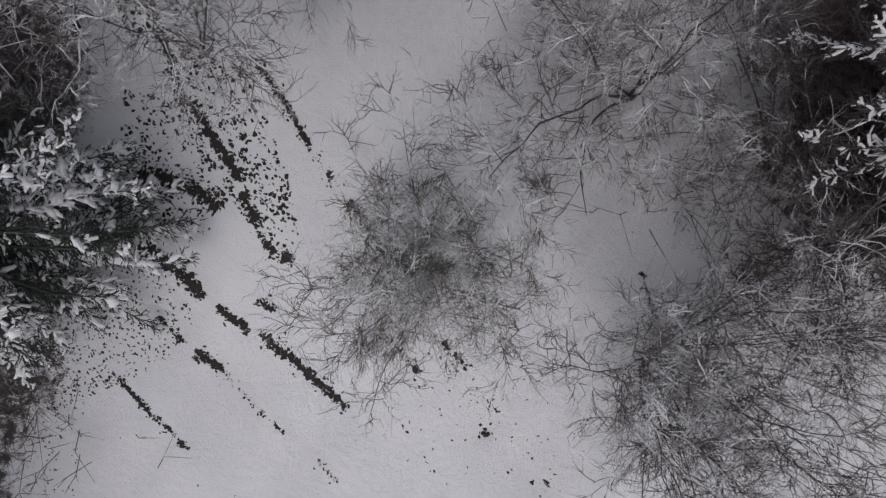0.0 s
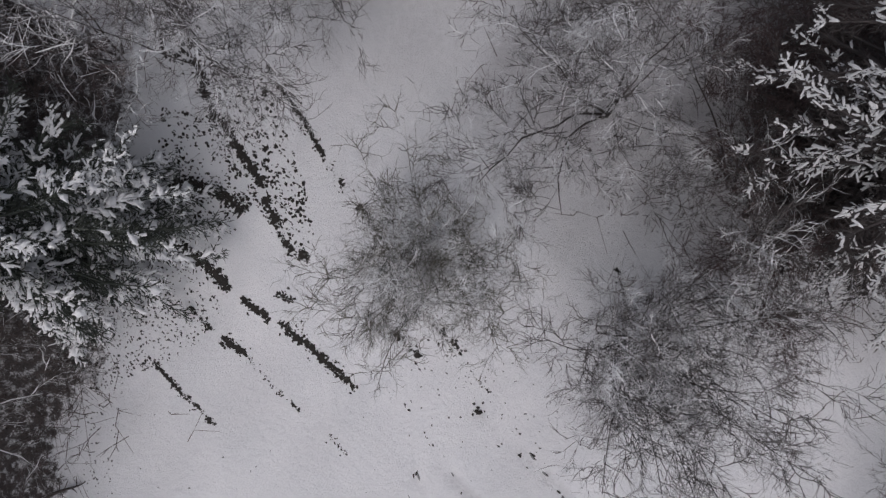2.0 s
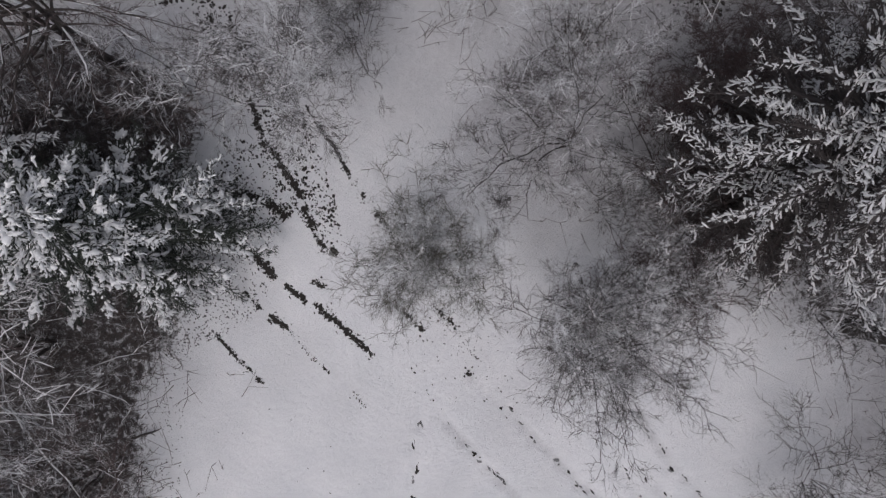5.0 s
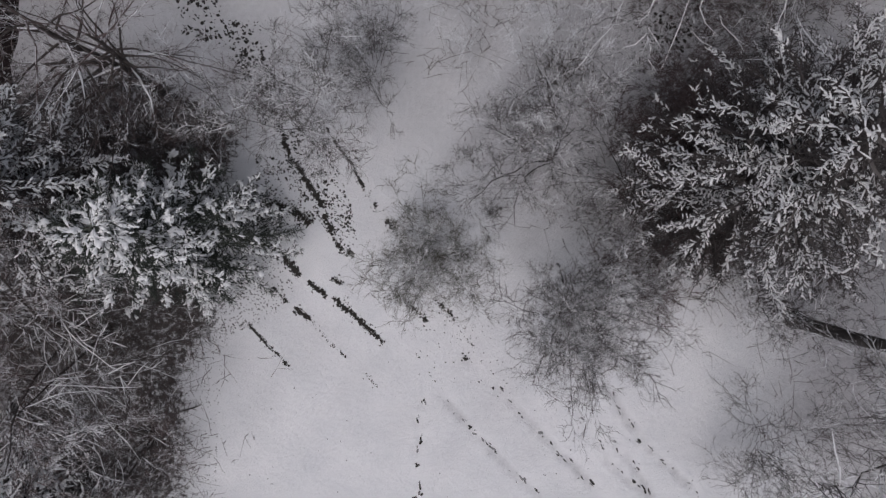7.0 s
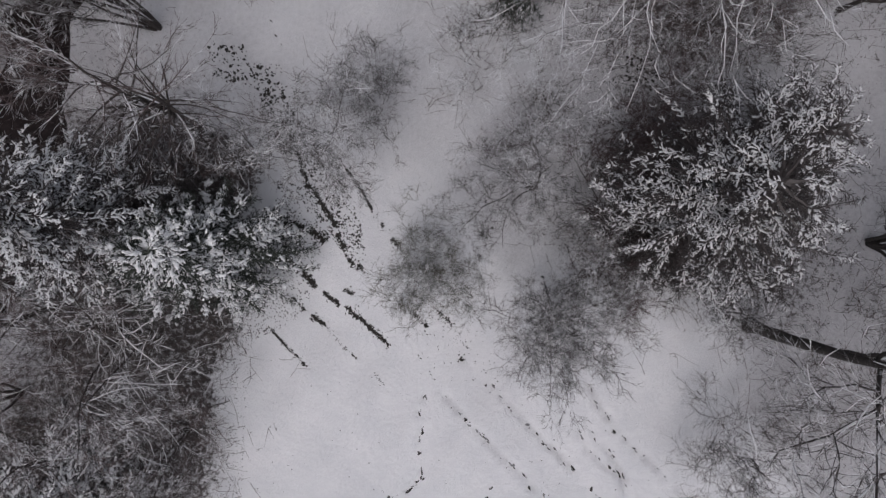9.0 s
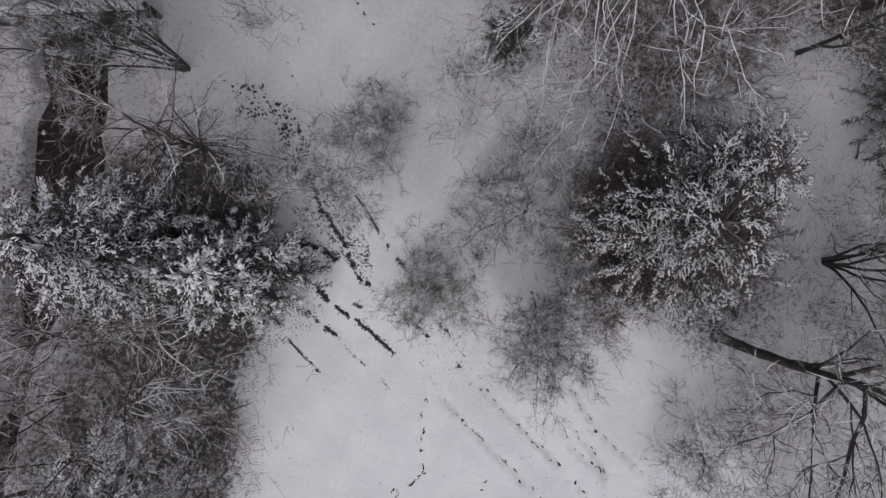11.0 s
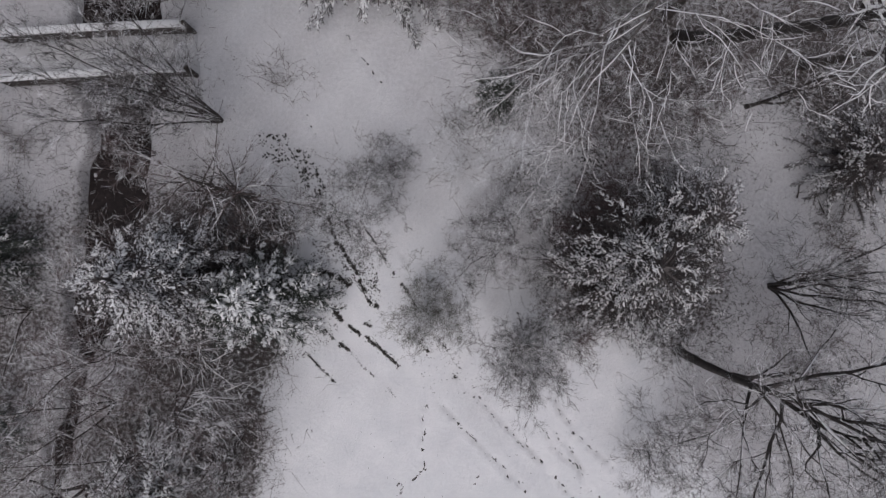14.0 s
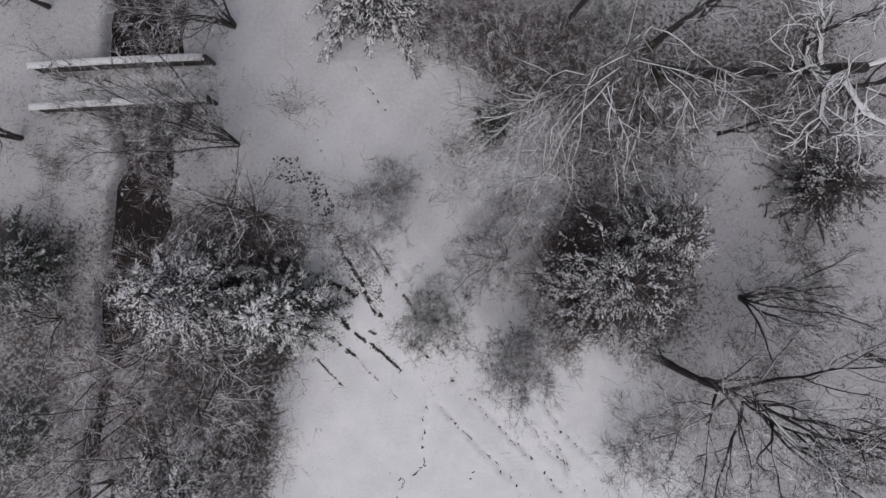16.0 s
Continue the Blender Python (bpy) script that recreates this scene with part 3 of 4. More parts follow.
def conifer(label, x, y, seed, height, radius, lean=(0, 0), boughs=90, finger=0.30, cover=0.6, needle=None, low=0.05, droop=0.12, round_top=0.8,
            snow_w=1.0, skirt=0.0, patch=0.9, name="conifer", category="tree", squash=1.0, turn=0.0, group="", pads=0.25, waist=0.5, snow_from=None, lee=0.0, lee_gain=0.0, wild=0.07, slabs=0.0, powder=None, sprigs=3):
    """An evergreen: trunk, boughs, needle fingers, and snow on the fingers in patches."""
    rng = random.Random(seed)
    t = thing(name, x, y, gz(x, y) - 0.03, label, category, group or ("evergreen bushes" if category == "bush" else "snowy evergreens"))
    tb = Build()
    k = 10
    tp = [(lean[0] * (i / k) ** 1.3, lean[1] * (i / k) ** 1.3, height * i / k) for i in range(k + 1)]
    tb.tube(tp, taper(0.035 * height * 0.6 + 0.03, 0.015, k + 1), 8)
    part("trunk", tb, BARK, t, "", True)
    off = rng.uniform(0, 100)
    snow_from = skirt * 0.8 if snow_from is None else snow_from
    ct, st = math.cos(turn), math.sin(turn)
    for m in range(boughs):
        f = low + (0.985 - low) * ((m + rng.random()) / boughs) ** 1.35
        p, _ = along(tp, f)
        w = m * 2.39996 + rng.gauss(0, 0.25)
        ln = radius * (1 - f ** 1.6) ** round_top * rng.uniform(0.72, 1.12) + 0.25
        if f < skirt:
            ln *= waist + (1 - waist) * f / skirt
        a, c = math.cos(w), math.sin(w) * squash
        ux, uy = a * ct - c * st, a * st + c * ct
        ln *= math.hypot(ux, uy)
        hh = math.hypot(ux, uy)
        ux, uy = ux / hh, uy / hh
        up = 0.25 * f + 0.05
        lp = wander_line(rng, p, (ux, uy, up), ln, 6, wild, -droop)
        fb, sb = Build(), Build()
        held = cover + 0.08 * f * f + lee_gain * math.cos(math.atan2(uy, ux) - radians(lee))
        fb.tube(lp, taper(0.012 * height * 0.4 + 0.012, 0.006, 7), 4)
        steps = max(int(ln / (finger * 0.62)), 3)
        for q in range(steps):
            f2 = 0.12 + 0.88 * (q + rng.random() * 0.6) / steps
            p2, d2 = along(lp, min(f2, 0.99))
            spread = finger * (1.7 - 0.8 * f2)
            for sgn in (-1, 1, 0):
                if sgn == 0 and q < steps - 2 and rng.random() < 0.5:
                    continue
                ang = sgn * rng.uniform(0.35, 1.15) + rng.gauss(0, 0.15)
                ca, sa = math.cos(ang), math.sin(ang)
                fx, fy = d2[0] * ca - d2[1] * sa, d2[0] * sa + d2[1] * ca
                fd = (fx, fy, d2[2] + rng.uniform(-0.2, 0.2))
                fl_ = spread * rng.uniform(0.6, 1.25) * min(1.0, 0.35 + ln / (finger * 6))
                wx, wy, wz = p2[0] + x, p2[1] + y, p2[2]
                clump = noise.noise(Vector((wx * 1.2 + off, wy * 1.2, wz * 1.0))) + 0.55 * noise.noise(Vector((wx * 2.6, wy * 2.6 + off, wz * 2.0)))
                snowy = clump * patch + rng.gauss(0, 0.20) < (held - 0.5) * 1.5 and f > snow_from
                fb.spindle(p2, fd, fl_, fl_ * 0.055, 0.022, 0.10 * fl_)
                for g in range(sprigs):
                    f3 = 0.12 + 0.8 / sprigs * g + rng.uniform(0, 0.1)
                    p3 = tuple(p2[j] + fd[j] * fl_ * f3 for j in range(3))
                    a3 = (1 if g % 2 else -1) * rng.uniform(0.45, 1.0)
                    c3, s3 = math.cos(a3), math.sin(a3)
                    d3 = (fd[0] * c3 - fd[1] * s3, fd[0] * s3 + fd[1] * c3, fd[2] + rng.uniform(-0.25, 0.25))
                    l3 = fl_ * rng.uniform(0.35, 0.7)
                    fb.spindle(p3, d3, l3, l3 * 0.07, 0.016, 0.12 * l3)
                    if snowy and rng.random() < 0.55:
                        sb.stub((p3[0] - d3[0] * l3 * 0.2, p3[1] - d3[1] * l3 * 0.2, p3[2] + 0.02), d3, l3 * rng.uniform(0.5, 1.3), l3 * rng.uniform(0.04, 0.12) * snow_w, 0.03, 0.10 * l3, rng)
                if snowy and sgn and rng.random() < slabs:
                    u = rng.uniform(0.1, 0.6) * fl_
                    sb.slab((p2[0] + fd[0] * u, p2[1] + fd[1] * u, p2[2] + fd[2] * u + 0.05), fd, rng.uniform(0.07, 0.17), rng.uniform(0.04, 0.10), rng)
                if snowy and rng.random() < pads:
                    for _ in range(2):
                        u, o = rng.uniform(-0.1, 0.7) * fl_, rng.gauss(0, 0.10) * fl_
                        sb.pad((p2[0] + fd[0] * u - fd[1] * o, p2[1] + fd[1] * u + fd[0] * o, p2[2] + fd[2] * u + 0.03), fd, fl_ * rng.uniform(0.25, 0.6), fl_ * rng.uniform(0.04, 0.11) * snow_w, 0.025, rng)
                elif snowy and rng.random() < 0.8:
                    sb.stub((p2[0], p2[1], p2[2] + 0.025), fd, fl_ * rng.uniform(0.5, 0.95), fl_ * rng.uniform(0.06, 0.12) * snow_w, 0.035, 0.08 * fl_, rng)
        run, room = [], 3
        for q in range(int(ln / 0.14)):
            p2, d2 = along(lp, min(0.15 + 0.85 * q * 0.14 / ln, 0.99))
            wx, wy, wz = p2[0] + x, p2[1] + y, p2[2]
            clump = noise.noise(Vector((wx * 1.2 + off, wy * 1.2, wz * 1.0))) + 0.55 * noise.noise(Vector((wx * 2.6, wy * 2.6 + off, wz * 2.0)))
            if len(run) < room and clump * patch + rng.gauss(0, 0.22) < (held - 0.5) * 1.5 and f > snow_from:
                o = rng.gauss(0, 0.16) * finger
                run.append(((p2[0] - d2[1] * o, p2[1] + d2[0] * o, p2[2] + 0.045), finger * rng.uniform(0.05, 0.17) * snow_w))
                continue
            if len(run) > 1:
                sb.tube([a for a, _ in run], [w * (0.4 if k2 in (0, len(run) - 1) else 1.0) for k2, (_, w) in enumerate(run)], 5)
            run = []
            room = rng.choice((0, 2, 2, 3, 4))
        if len(run) > 1:
            sb.tube([a for a, _ in run], [w * 0.8 for _, w in run], 5)
        bough = part("bough", fb, needle or NEEDLE, t)
        if sb.f:
            tagged(part("snow", sb, powder or SNOW, bough, "white snow clumps on needles", True), kind="stuff")
    return t


# evergreens
conifer("tall evergreen by the stream, short boughs feathered with snow", -11.6, -1.9, 11, 11.8, 3.5, (0.0, 0.4), 220, 0.25, 0.59, NEEDLE3, wild=0.16, low=0.12, skirt=0.45, waist=0.7, snow_from=0.26, patch=0.9, droop=0.04, round_top=0.62, snow_w=1.0, pads=0.30)
conifer("green evergreen at the clearing's edge, flat boughs under heavy snow", -8.4, -3.0, 21, 7.2, 3.6, (-0.2, 0.3), 170, 0.27, 0.53, low=0.12, skirt=0.40, waist=0.85, snow_from=0.05, patch=1.1, droop=0.05, round_top=0.5, snow_w=1.15, pads=0.6, turn=0.12, squash=0.74, slabs=0.25, wild=0.12)
conifer("broad blackish evergreen, boughs dusted with snow", 8.7, -1.5, 13, 11.4, 5.0, (-0.9, 0.4), 260, 0.235, 0.47, NEEDLE3, droop=0.03, low=0.10, skirt=0.58, waist=0.34, snow_from=0.34, pads=0.30, round_top=0.62, snow_w=0.9, lee=-145, lee_gain=0.09, wild=0.20, powder=DUST)
conifer("dull brownish evergreen with little snow behind the broad one", 11.4, 0.9, 22, 7.6, 3.3, (0.2, 0.0), 100, 0.27, 0.42, LEAF, droop=0.05, low=0.10, pads=0.25, round_top=0.6, snow_w=0.8, sprigs=2)
conifer("low round brownish evergreen bush lightly dusted with snow", 21.0, 3.9, 14, 4.2, 3.7, (0.2, 0.1), 130, 0.19, 0.37, LEAF, name="evergreen_bush", category="bush", round_top=0.32, snow_w=1.0, droop=0.03, wild=0.24, pads=0.15, powder=DUST, sprigs=2)
conifer("drooping evergreen laden with snow beside the path", -3.2, 14.6, 15, 8.5, 5.2, (0.2, 0.3), 110, 0.40, 0.60, NEEDLE2, droop=0.14, snow_w=0.8, sprigs=2)
conifer("dull green evergreen with little snow on the west bank", -23.4, -0.8, 17, 5.0, 3.4, (0, 0), 110, 0.30, 0.42, GREEN, droop=0.08, snow_w=0.6, round_top=0.5, sprigs=2)
conifer("dull green evergreen in the western wood", -23.2, -10.0, 18, 4.6, 2.6, (0, 0), 70, 0.30, 0.42, GREEN, droop=0.08, snow_w=0.6, round_top=0.5, sprigs=2)
conifer("snow-dusted evergreen in the undergrowth", -14.0, -12.6, 19, 6.0, 3.9, (0, 0), 90, 0.33, 0.66, NEEDLE2, droop=0.08, snow_w=1.1, pads=0.5, sprigs=2)
conifer("low dark evergreen shrub below the birch", 3.0, 7.4, 20, 3.2, 1.4, (0, 0), 50, 0.26, 0.32, NEEDLE, name="evergreen_bush", category="bush", snow_w=0.7, sprigs=2)

# shrubs of the clearing
bare_tree("shrub", "round leafless shrub with olive lichened twigs", "shrub", -0.50, -3.6, 31, 3.8, 22, 0.44, r=0.013, limbs=11, limb_len=1.20, limb_from=0.12, limb_angle=0.75, twigs=8, twig_len=0.62, fine=4, fine_len=0.28, bark=OLIVE, twig=OLIVE, snow=0.35, stem_jit=0.12, stem_lift=0.02, limb_jit=0.22, min_r=0.0055, spray=0.95, bent=True)
bare_tree("bare_tree", "small leafless tree arching low, snow along its limbs", "tree", 3.9, -0.1, 32, 5.8, 6, 0.22, (-0.36, 0.0), r=0.030, limbs=10, branches=1, limb_len=2.0, limb_from=0.35, limb_angle=0.9, twigs=8, twig_len=0.75, fine=5, fine_len=0.26, snow=0.45, side=185, side_spread=60, stem_jit=0.10, stem_lift=-0.01, limb_jit=0.18, limb_lift=-0.03, min_r=0.0055, spray=0.9, bent=True)
bare_tree("bare_tree", "snow-bent leafless tree arching over the clearing", "tree", 6.9, -1.9, 39, 4.2, 4, 0.26, (-0.60, 0.30), r=0.032, limbs=8, limb_len=1.9, limb_from=0.25, twigs=8, twig_len=0.9, fine=5, fine_len=0.28, snow=0.35, side=190, side_spread=55, limb_jit=0.18, stem_jit=0.10, stem_lift=-0.03, limb_lift=-0.02, min_r=0.0055, spray=0.9)
bare_tree("shrub", "tall leafless shrub with fine dark twigs in snow", "shrub", 4.3, -5.5, 133, 5.6, 28, 0.38, r=0.016, limbs=11, limb_len=1.4, limb_from=0.15, limb_angle=0.8, twigs=8, twig_len=0.70, fine=4, fine_len=0.30, snow=0.35, stem_jit=0.06, stem_lift=0.03, limb_jit=0.20, foot=0.025, min_r=0.0056, spray=0.92, bent=True)
bare_tree("shrub", "dark reddish leafless thicket beneath the evergreen", "shrub", 7.6, -2.8, 82, 3.2, 12, 0.55, r=0.014, limbs=9, limb_len=1.4, limb_from=0.15, twigs=11, twig_len=0.8, fine=7, fine_len=0.28, snow=0.12, stem_jit=0.14, limb_jit=0.22, foot=0.03, min_r=0.0055, twig=SHELTER, bark=SHELTER)
bare_tree("shrub", "dark reddish leafless thicket beneath the evergreen", "shrub", 7.2, 0.6, 83, 3.2, 10, 0.55, r=0.014, limbs=9, limb_len=1.4, limb_from=0.15, twigs=11, twig_len=0.8, fine=7, fine_len=0.28, snow=0.12, stem_jit=0.14, limb_jit=0.22, foot=0.03, min_r=0.0055, twig=SHELTER, bark=SHELTER)
bare_tree("shrub", "dark reddish leafless thicket beneath the evergreen", "shrub", 8.8, 1.5, 88, 3.2, 10, 0.55, r=0.014, limbs=9, limb_len=1.4, limb_from=0.15, twigs=11, twig_len=0.8, fine=7, fine_len=0.28, snow=0.12, stem_jit=0.14, limb_jit=0.22, foot=0.03, min_r=0.0055, twig=SHELTER, bark=SHELTER)
bare_tree("shrub", "snow-lined leafless shrub at the forked tree's foot", "shrub", 11.4, -5.2, 84, 2.8, 6, 0.5, r=0.02, limbs=6, limb_len=1.6, limb_from=0.15, twigs=9, twig_len=0.9, fine=6, fine_len=0.3, snow=0.6, limb_jit=0.22, min_r=0.006)
bare_tree("shrub", "small thin leafless shrub beside the snowy path", "shrub", -2.6, 3.3, 34, 3.2, 14, 0.42, r=0.012, limbs=8, limb_len=1.2, twigs=8, twig_len=0.7, fine=4, snow=0.2, min_r=0.005)
bare_tree("bare_tree", "leafless tree with snowy limbs leaning over the clearing", "tree", -5.1, 1.0, 35, 6.4, 6, 0.18, (0.22, -0.08), r=0.022, limbs=12, branches=1, limb_len=1.9, limb_from=0.45, twigs=8, twig_len=0.70, fine=4, fine_len=0.28, snow=0.55, stem_jit=0.08, stem_lift=0.0, limb_jit=0.20, limb_lift=-0.02, min_r=0.005, spray=0.9, bent=True)
bare_tree("shrub", "sparse frosted shrub in deep snow", "shrub", 1.5, 4.8, 36, 2.4, 8, 0.7, r=0.012, limbs=6, limb_len=1.2, twigs=6, twig_len=0.7, fine=4, twig=FROST, bark=FROST, snow=0.3)
bare_tree("shrub", "sparse frosted shrub in deep snow", "shrub", 3.9, 2.6, 37, 3.0, 9, 0.7, r=0.014, limbs=6, limb_len=1.3, twigs=6, twig_len=0.8, fine=4, twig=FROST, bark=FROST, snow=0.3)
bare_tree("sapling", "slender leaning sapling coated with snow", "tree", 7.1, -2.5, 38, 3.6, 1, 0, (0.0, 0.5), r=0.07, limbs=8, limb_len=1.3, twigs=5, snow=0.9)

# trees of the west side
bare_tree("bare_tree", "many-stemmed dark leafless tree by the bridge", "tree", -11.3, 6.3, 41, 9.4, 9, 0.20, (-0.26, 0.04), r=0.055, limbs=13, branches=1, limb_len=2.6, limb_from=0.2, limb_angle=0.55, twigs=9, twig_len=1.0, fine=4, fine_len=0.4, snow=0.3, stem_jit=0.08, min_r=0.007, spray=0.6)
bare_tree("bare_tree", "dark leafless tree leaning over the stream away from the path", "tree", -11.6, 13.1, 42, 8.5, 7, 0.24, (-0.22, 0.04), r=0.075, limbs=12, limb_len=3.0, limb_from=0.25, twigs=10, twig_len=1.1, fine=4, fine_len=0.4, snow=0.3, side=185, side_spread=45, stem_jit=0.05, min_r=0.008)
bare_tree("bare_tree", "leafless tree at the stream's far bank", "tree", -22.2, 14.2, 43, 8.0, 2, 0.15, (0, 0), r=0.12, limbs=10, limb_len=2.0, snow=0.3, stem_jit=0.05)
bare_tree("bare_tree", "leafless tree on the west bank", "tree", -23.7, 6.7, 44, 8.0, 2, 0.15, (0, 0), r=0.12, limbs=10, limb_len=2.4, snow=0.3, stem_jit=0.05)
bare_tree("bare_tree", "low leafless tree with a fan of hanging branches beside the stream", "tree", -9.8, 2.3, 45, 8.8, 2, 0.10, (-0.02, 0.02), r=0.13, limbs=26, limb_len=4.0, limb_from=0.35, limb_angle=1.0, twigs=12, twig_len=1.0, fine=3, fine_len=0.36, snow=0.30, side=-115, side_spread=85, limb_lift=-0.05, limb_jit=0.12, twig_lift=-0.06, stem_jit=0.05, min_r=0.006, twig=RED, spray=0.55, tip=0.2)
bare_tree("shrub", "reddish leafless shrub with snow-lined limbs beside the evergreen", "shrub", -7.6, 1.4, 86, 5.4, 5, 0.3, r=0.022, limbs=10, limb_len=1.8, limb_from=0.3, twigs=8, twig_len=0.8, fine=4, fine_len=0.30, snow=0.5, side=-60, side_spread=90, stem_jit=0.12, limb_jit=0.16, limb_lift=-0.04, min_r=0.006, twig=RED, spray=0.7)
bare_tree("bare_tree", "spreading leafless tree with snow-lined branches", "tree", -11.8, -6.1, 46, 7.0, 3, 0.2, (0.0, -0.05), r=0.06, limbs=11, branches=4, limb_len=3.8, limb_from=0.4, twigs=5, twig_len=0.8, fine=3, snow=0.65, side=-22, side_spread=34, limb_lift=-0.06, limb_jit=0.13, spray=0.7)
bare_tree("bare_tree", "dense leafless tree with reddish twigs", "tree", -12.7, -6.1, 47, 9.0, 4, 0.3, (0, 0), r=0.055, limbs=22, limb_len=3.0, limb_jit=0.11, limb_lift=-0.05, twigs=10, twig_len=0.9, fine=5, snow=0.18, twig=RED)
bare_tree("bare_tree", "low leafless tree with reddish twigs", "tree", -10.2, -9.8, 48, 5.0, 7, 0.42, (0, 0), r=0.05, limbs=9, limb_len=1.8, twigs=10, twig_len=0.9, fine=5, snow=0.18, twig=RED)
bare_tree("bare_tree", "grey leafless tree in the western wood", "tree", -15.6, -4.9, 49, 8.0, 5, 0.32, (-0.06, 0.0), r=0.055, limbs=12, limb_len=2.8, twigs=10, twig_len=1.0, fine=4, snow=0.55, side=190, side_spread=80, limb_jit=0.14, twig=RED, min_r=0.007)
bare_tree("bare_tree", "grey leafless tree in the western wood", "tree", -17.0, -8.4, 50, 7.5, 5, 0.34, (0, 0), r=0.05, limbs=12, limb_len=2.6, twigs=10, twig_len=1.0, fine=4, snow=0.5, limb_jit=0.15, twig=RED, min_r=0.007)
bare_tree("bare_tree", "low grey leafless tree at the wood's edge", "tree", -10.6, -12.6, 51, 5.0, 6, 0.42, (0, 0), r=0.05, limbs=9, limb_len=2.0, twigs=9, twig_len=0.9, fine=5, snow=0.2)
bare_tree("bare_tree", "grey leafless tree on the far bank", "tree", -21.4, -3.6, 52, 6.0, 5, 0.4, (0, 0), r=0.04, limbs=10, limb_len=1.9, twigs=9, twig_len=0.9, fine=4, snow=0.45, limb_jit=0.2)

bare_tree("bare_tree", "grey leafless tree over the lower stream", "tree", -15.0, -10.8, 53, 7.5, 5, 0.35, (0, 0), r=0.05, limbs=14, limb_len=3.0, limb_jit=0.10, limb_lift=-0.05, twigs=9, twig_len=0.9, fine=4, snow=0.35, twig=RED)
bare_tree("bare_tree", "grey leafless tree over the lower stream", "tree", -18.4, -12.8, 54, 7.0, 5, 0.35, (0, 0), r=0.07, limbs=10, limb_len=2.2, twigs=9, twig_len=1.0, fine=3, snow=0.35)

for sx, sy, seed in ((-14.7, 4.6, 91), (-15.4, -0.6, 94)):
    bare_tree("shrub", "reddish leafless shrub overhanging the dark stream", "shrub", sx, sy, seed, 3.4, 6, 0.35, (-0.45 if sx > -17 else 0.4, 0.0), r=0.018, limbs=8, limb_len=1.8, limb_from=0.2, twigs=7, twig_len=0.9, fine=3, fine_len=0.35, bark=RED, twig=RED, snow=0.35, stem_jit=0.10, limb_jit=0.16, min_r=0.006, spray=0.8)

# trees of the east side
bare_tree("bare_tree", "large dark leafless tree with a forked trunk", "tree", 12.4, -5.7, 61, 12.0, 1, 0, (0.0, -0.05), r=0.25, bark=BLACK, limbs=8, limb_len=2.8, limb_from=0.42, limb_angle=0.9, twigs=16, twig_len=1.6, fine=4, fine_len=0.6, snow=0.5, limb_lift=-0.02, limb_jit=0.17, stem_jit=0.022, twig_lift=-0.04, min_r=0.010, knots=22,
          forks=((0.66, 25, 0.9, 7.5, 0.086), (0.74, -40, 1.1, 8.0, 0.109), (0.80, -15, 0.8, 7.5, 0.078), (0.85, -75, 0.7, 7.0, 0.070), (0.90, -48, 1.0, 7.5, 0.070), (0.60, -110, 0.4, 6.0, 0.07), (0.95, -25, 1.0, 7.0, 0.062), (0.70, -140, 0.25, 5.5, 0.06), (0.78, -95, 0.3, 6.5, 0.07), (0.62, -60, 0.3, 6.0, 0.07), (0.88, 5, 0.4, 6.0, 0.07)))
bare_tree("bare_tree", "dark leafless tree with fanning branches", "tree", 17.2, -2.4, 62, 8.5, 8, 0.26, (0.08, 0.02), r=0.07, limbs=11, branches=1, limb_len=2.4, limb_from=0.25, limb_angle=0.5, twigs=6, twig_len=1.1, fine=3, snow=0.2, stem_jit=0.09, stem_lift=-0.01, min_r=0.007, bark=BLACK, spray=0.7)
bare_tree("bare_tree", "slender dark leafless tree", "tree", 16.0, 7.0, 63, 6.0, 1, 0, (0.08, -0.02), r=0.11, limbs=6, limb_len=2.2, limb_from=0.35, twigs=5, snow=0.3, side=-5, side_spread=30, bark=BLACK,
          forks=((0.20, -8, 0.35, 4.2, 0.075), (0.35, 35, 0.5, 3.4, 0.06)))
bare_tree("bare_tree", "tall leaning tree with a dark trunk and thick snow-covered limbs", "tree", 12.5, 10.6, 64, 16.6, 1, 0, (0.10, -0.36), r=0.36, tip=0.5, bark=BLACK, limbs=3, branches=4, limb_len=3.4, limb_from=0.80, twigs=5, twig_len=1.2, fine=3, fine_len=0.5, snow=0.95, stem_snow=0.3, stem_jit=0.02, knots=16, stem_lift=0.0, limb_jit=0.26, min_r=0.009,
          forks=((0.84, 165, 0.25, 4.2, 0.15), (0.88, 110, 0.3, 3.6, 0.12), (0.93, -60, 0.0, 4.0, 0.14), (0.96, 205, 0.2, 3.8, 0.11), (0.99, 15, 0.4, 3.4, 0.12)))
bare_tree("bare_tree", "tall dark straight tree", "tree", 11.9, 11.8, 65, 13.0, 1, 0, (0.0, 0.0), r=0.20, limbs=14, limb_len=2.6, limb_from=0.5, snow=0.3, stem_jit=0.03)
bare_tree("bare_tree", "tall dark straight tree", "tree", 7.3, 13.1, 66, 13.0, 1, 0, (0.0, 0.0), r=0.18, limbs=14, limb_len=2.6, limb_from=0.5, snow=0.3, stem_jit=0.03)
bare_tree("bare_tree", "tall leafless birch with white snowy hanging branches", "tree", 7.3, 8.4, 67, 14.5, 2, 0.08, (-0.03, -0.06), r=0.10, limbs=8, branches=5, limb_len=8.4, limb_from=0.45, twigs=9, twig_len=1.5, fine=4, fine_len=0.5, snow=0.7, side=-95, side_spread=65, limb_lift=-0.035, twig=TWIG, bark=FROST, stem_jit=0.04, limb_jit=0.20, twig_lift=-0.06, min_r=0.006, spray=0.8)
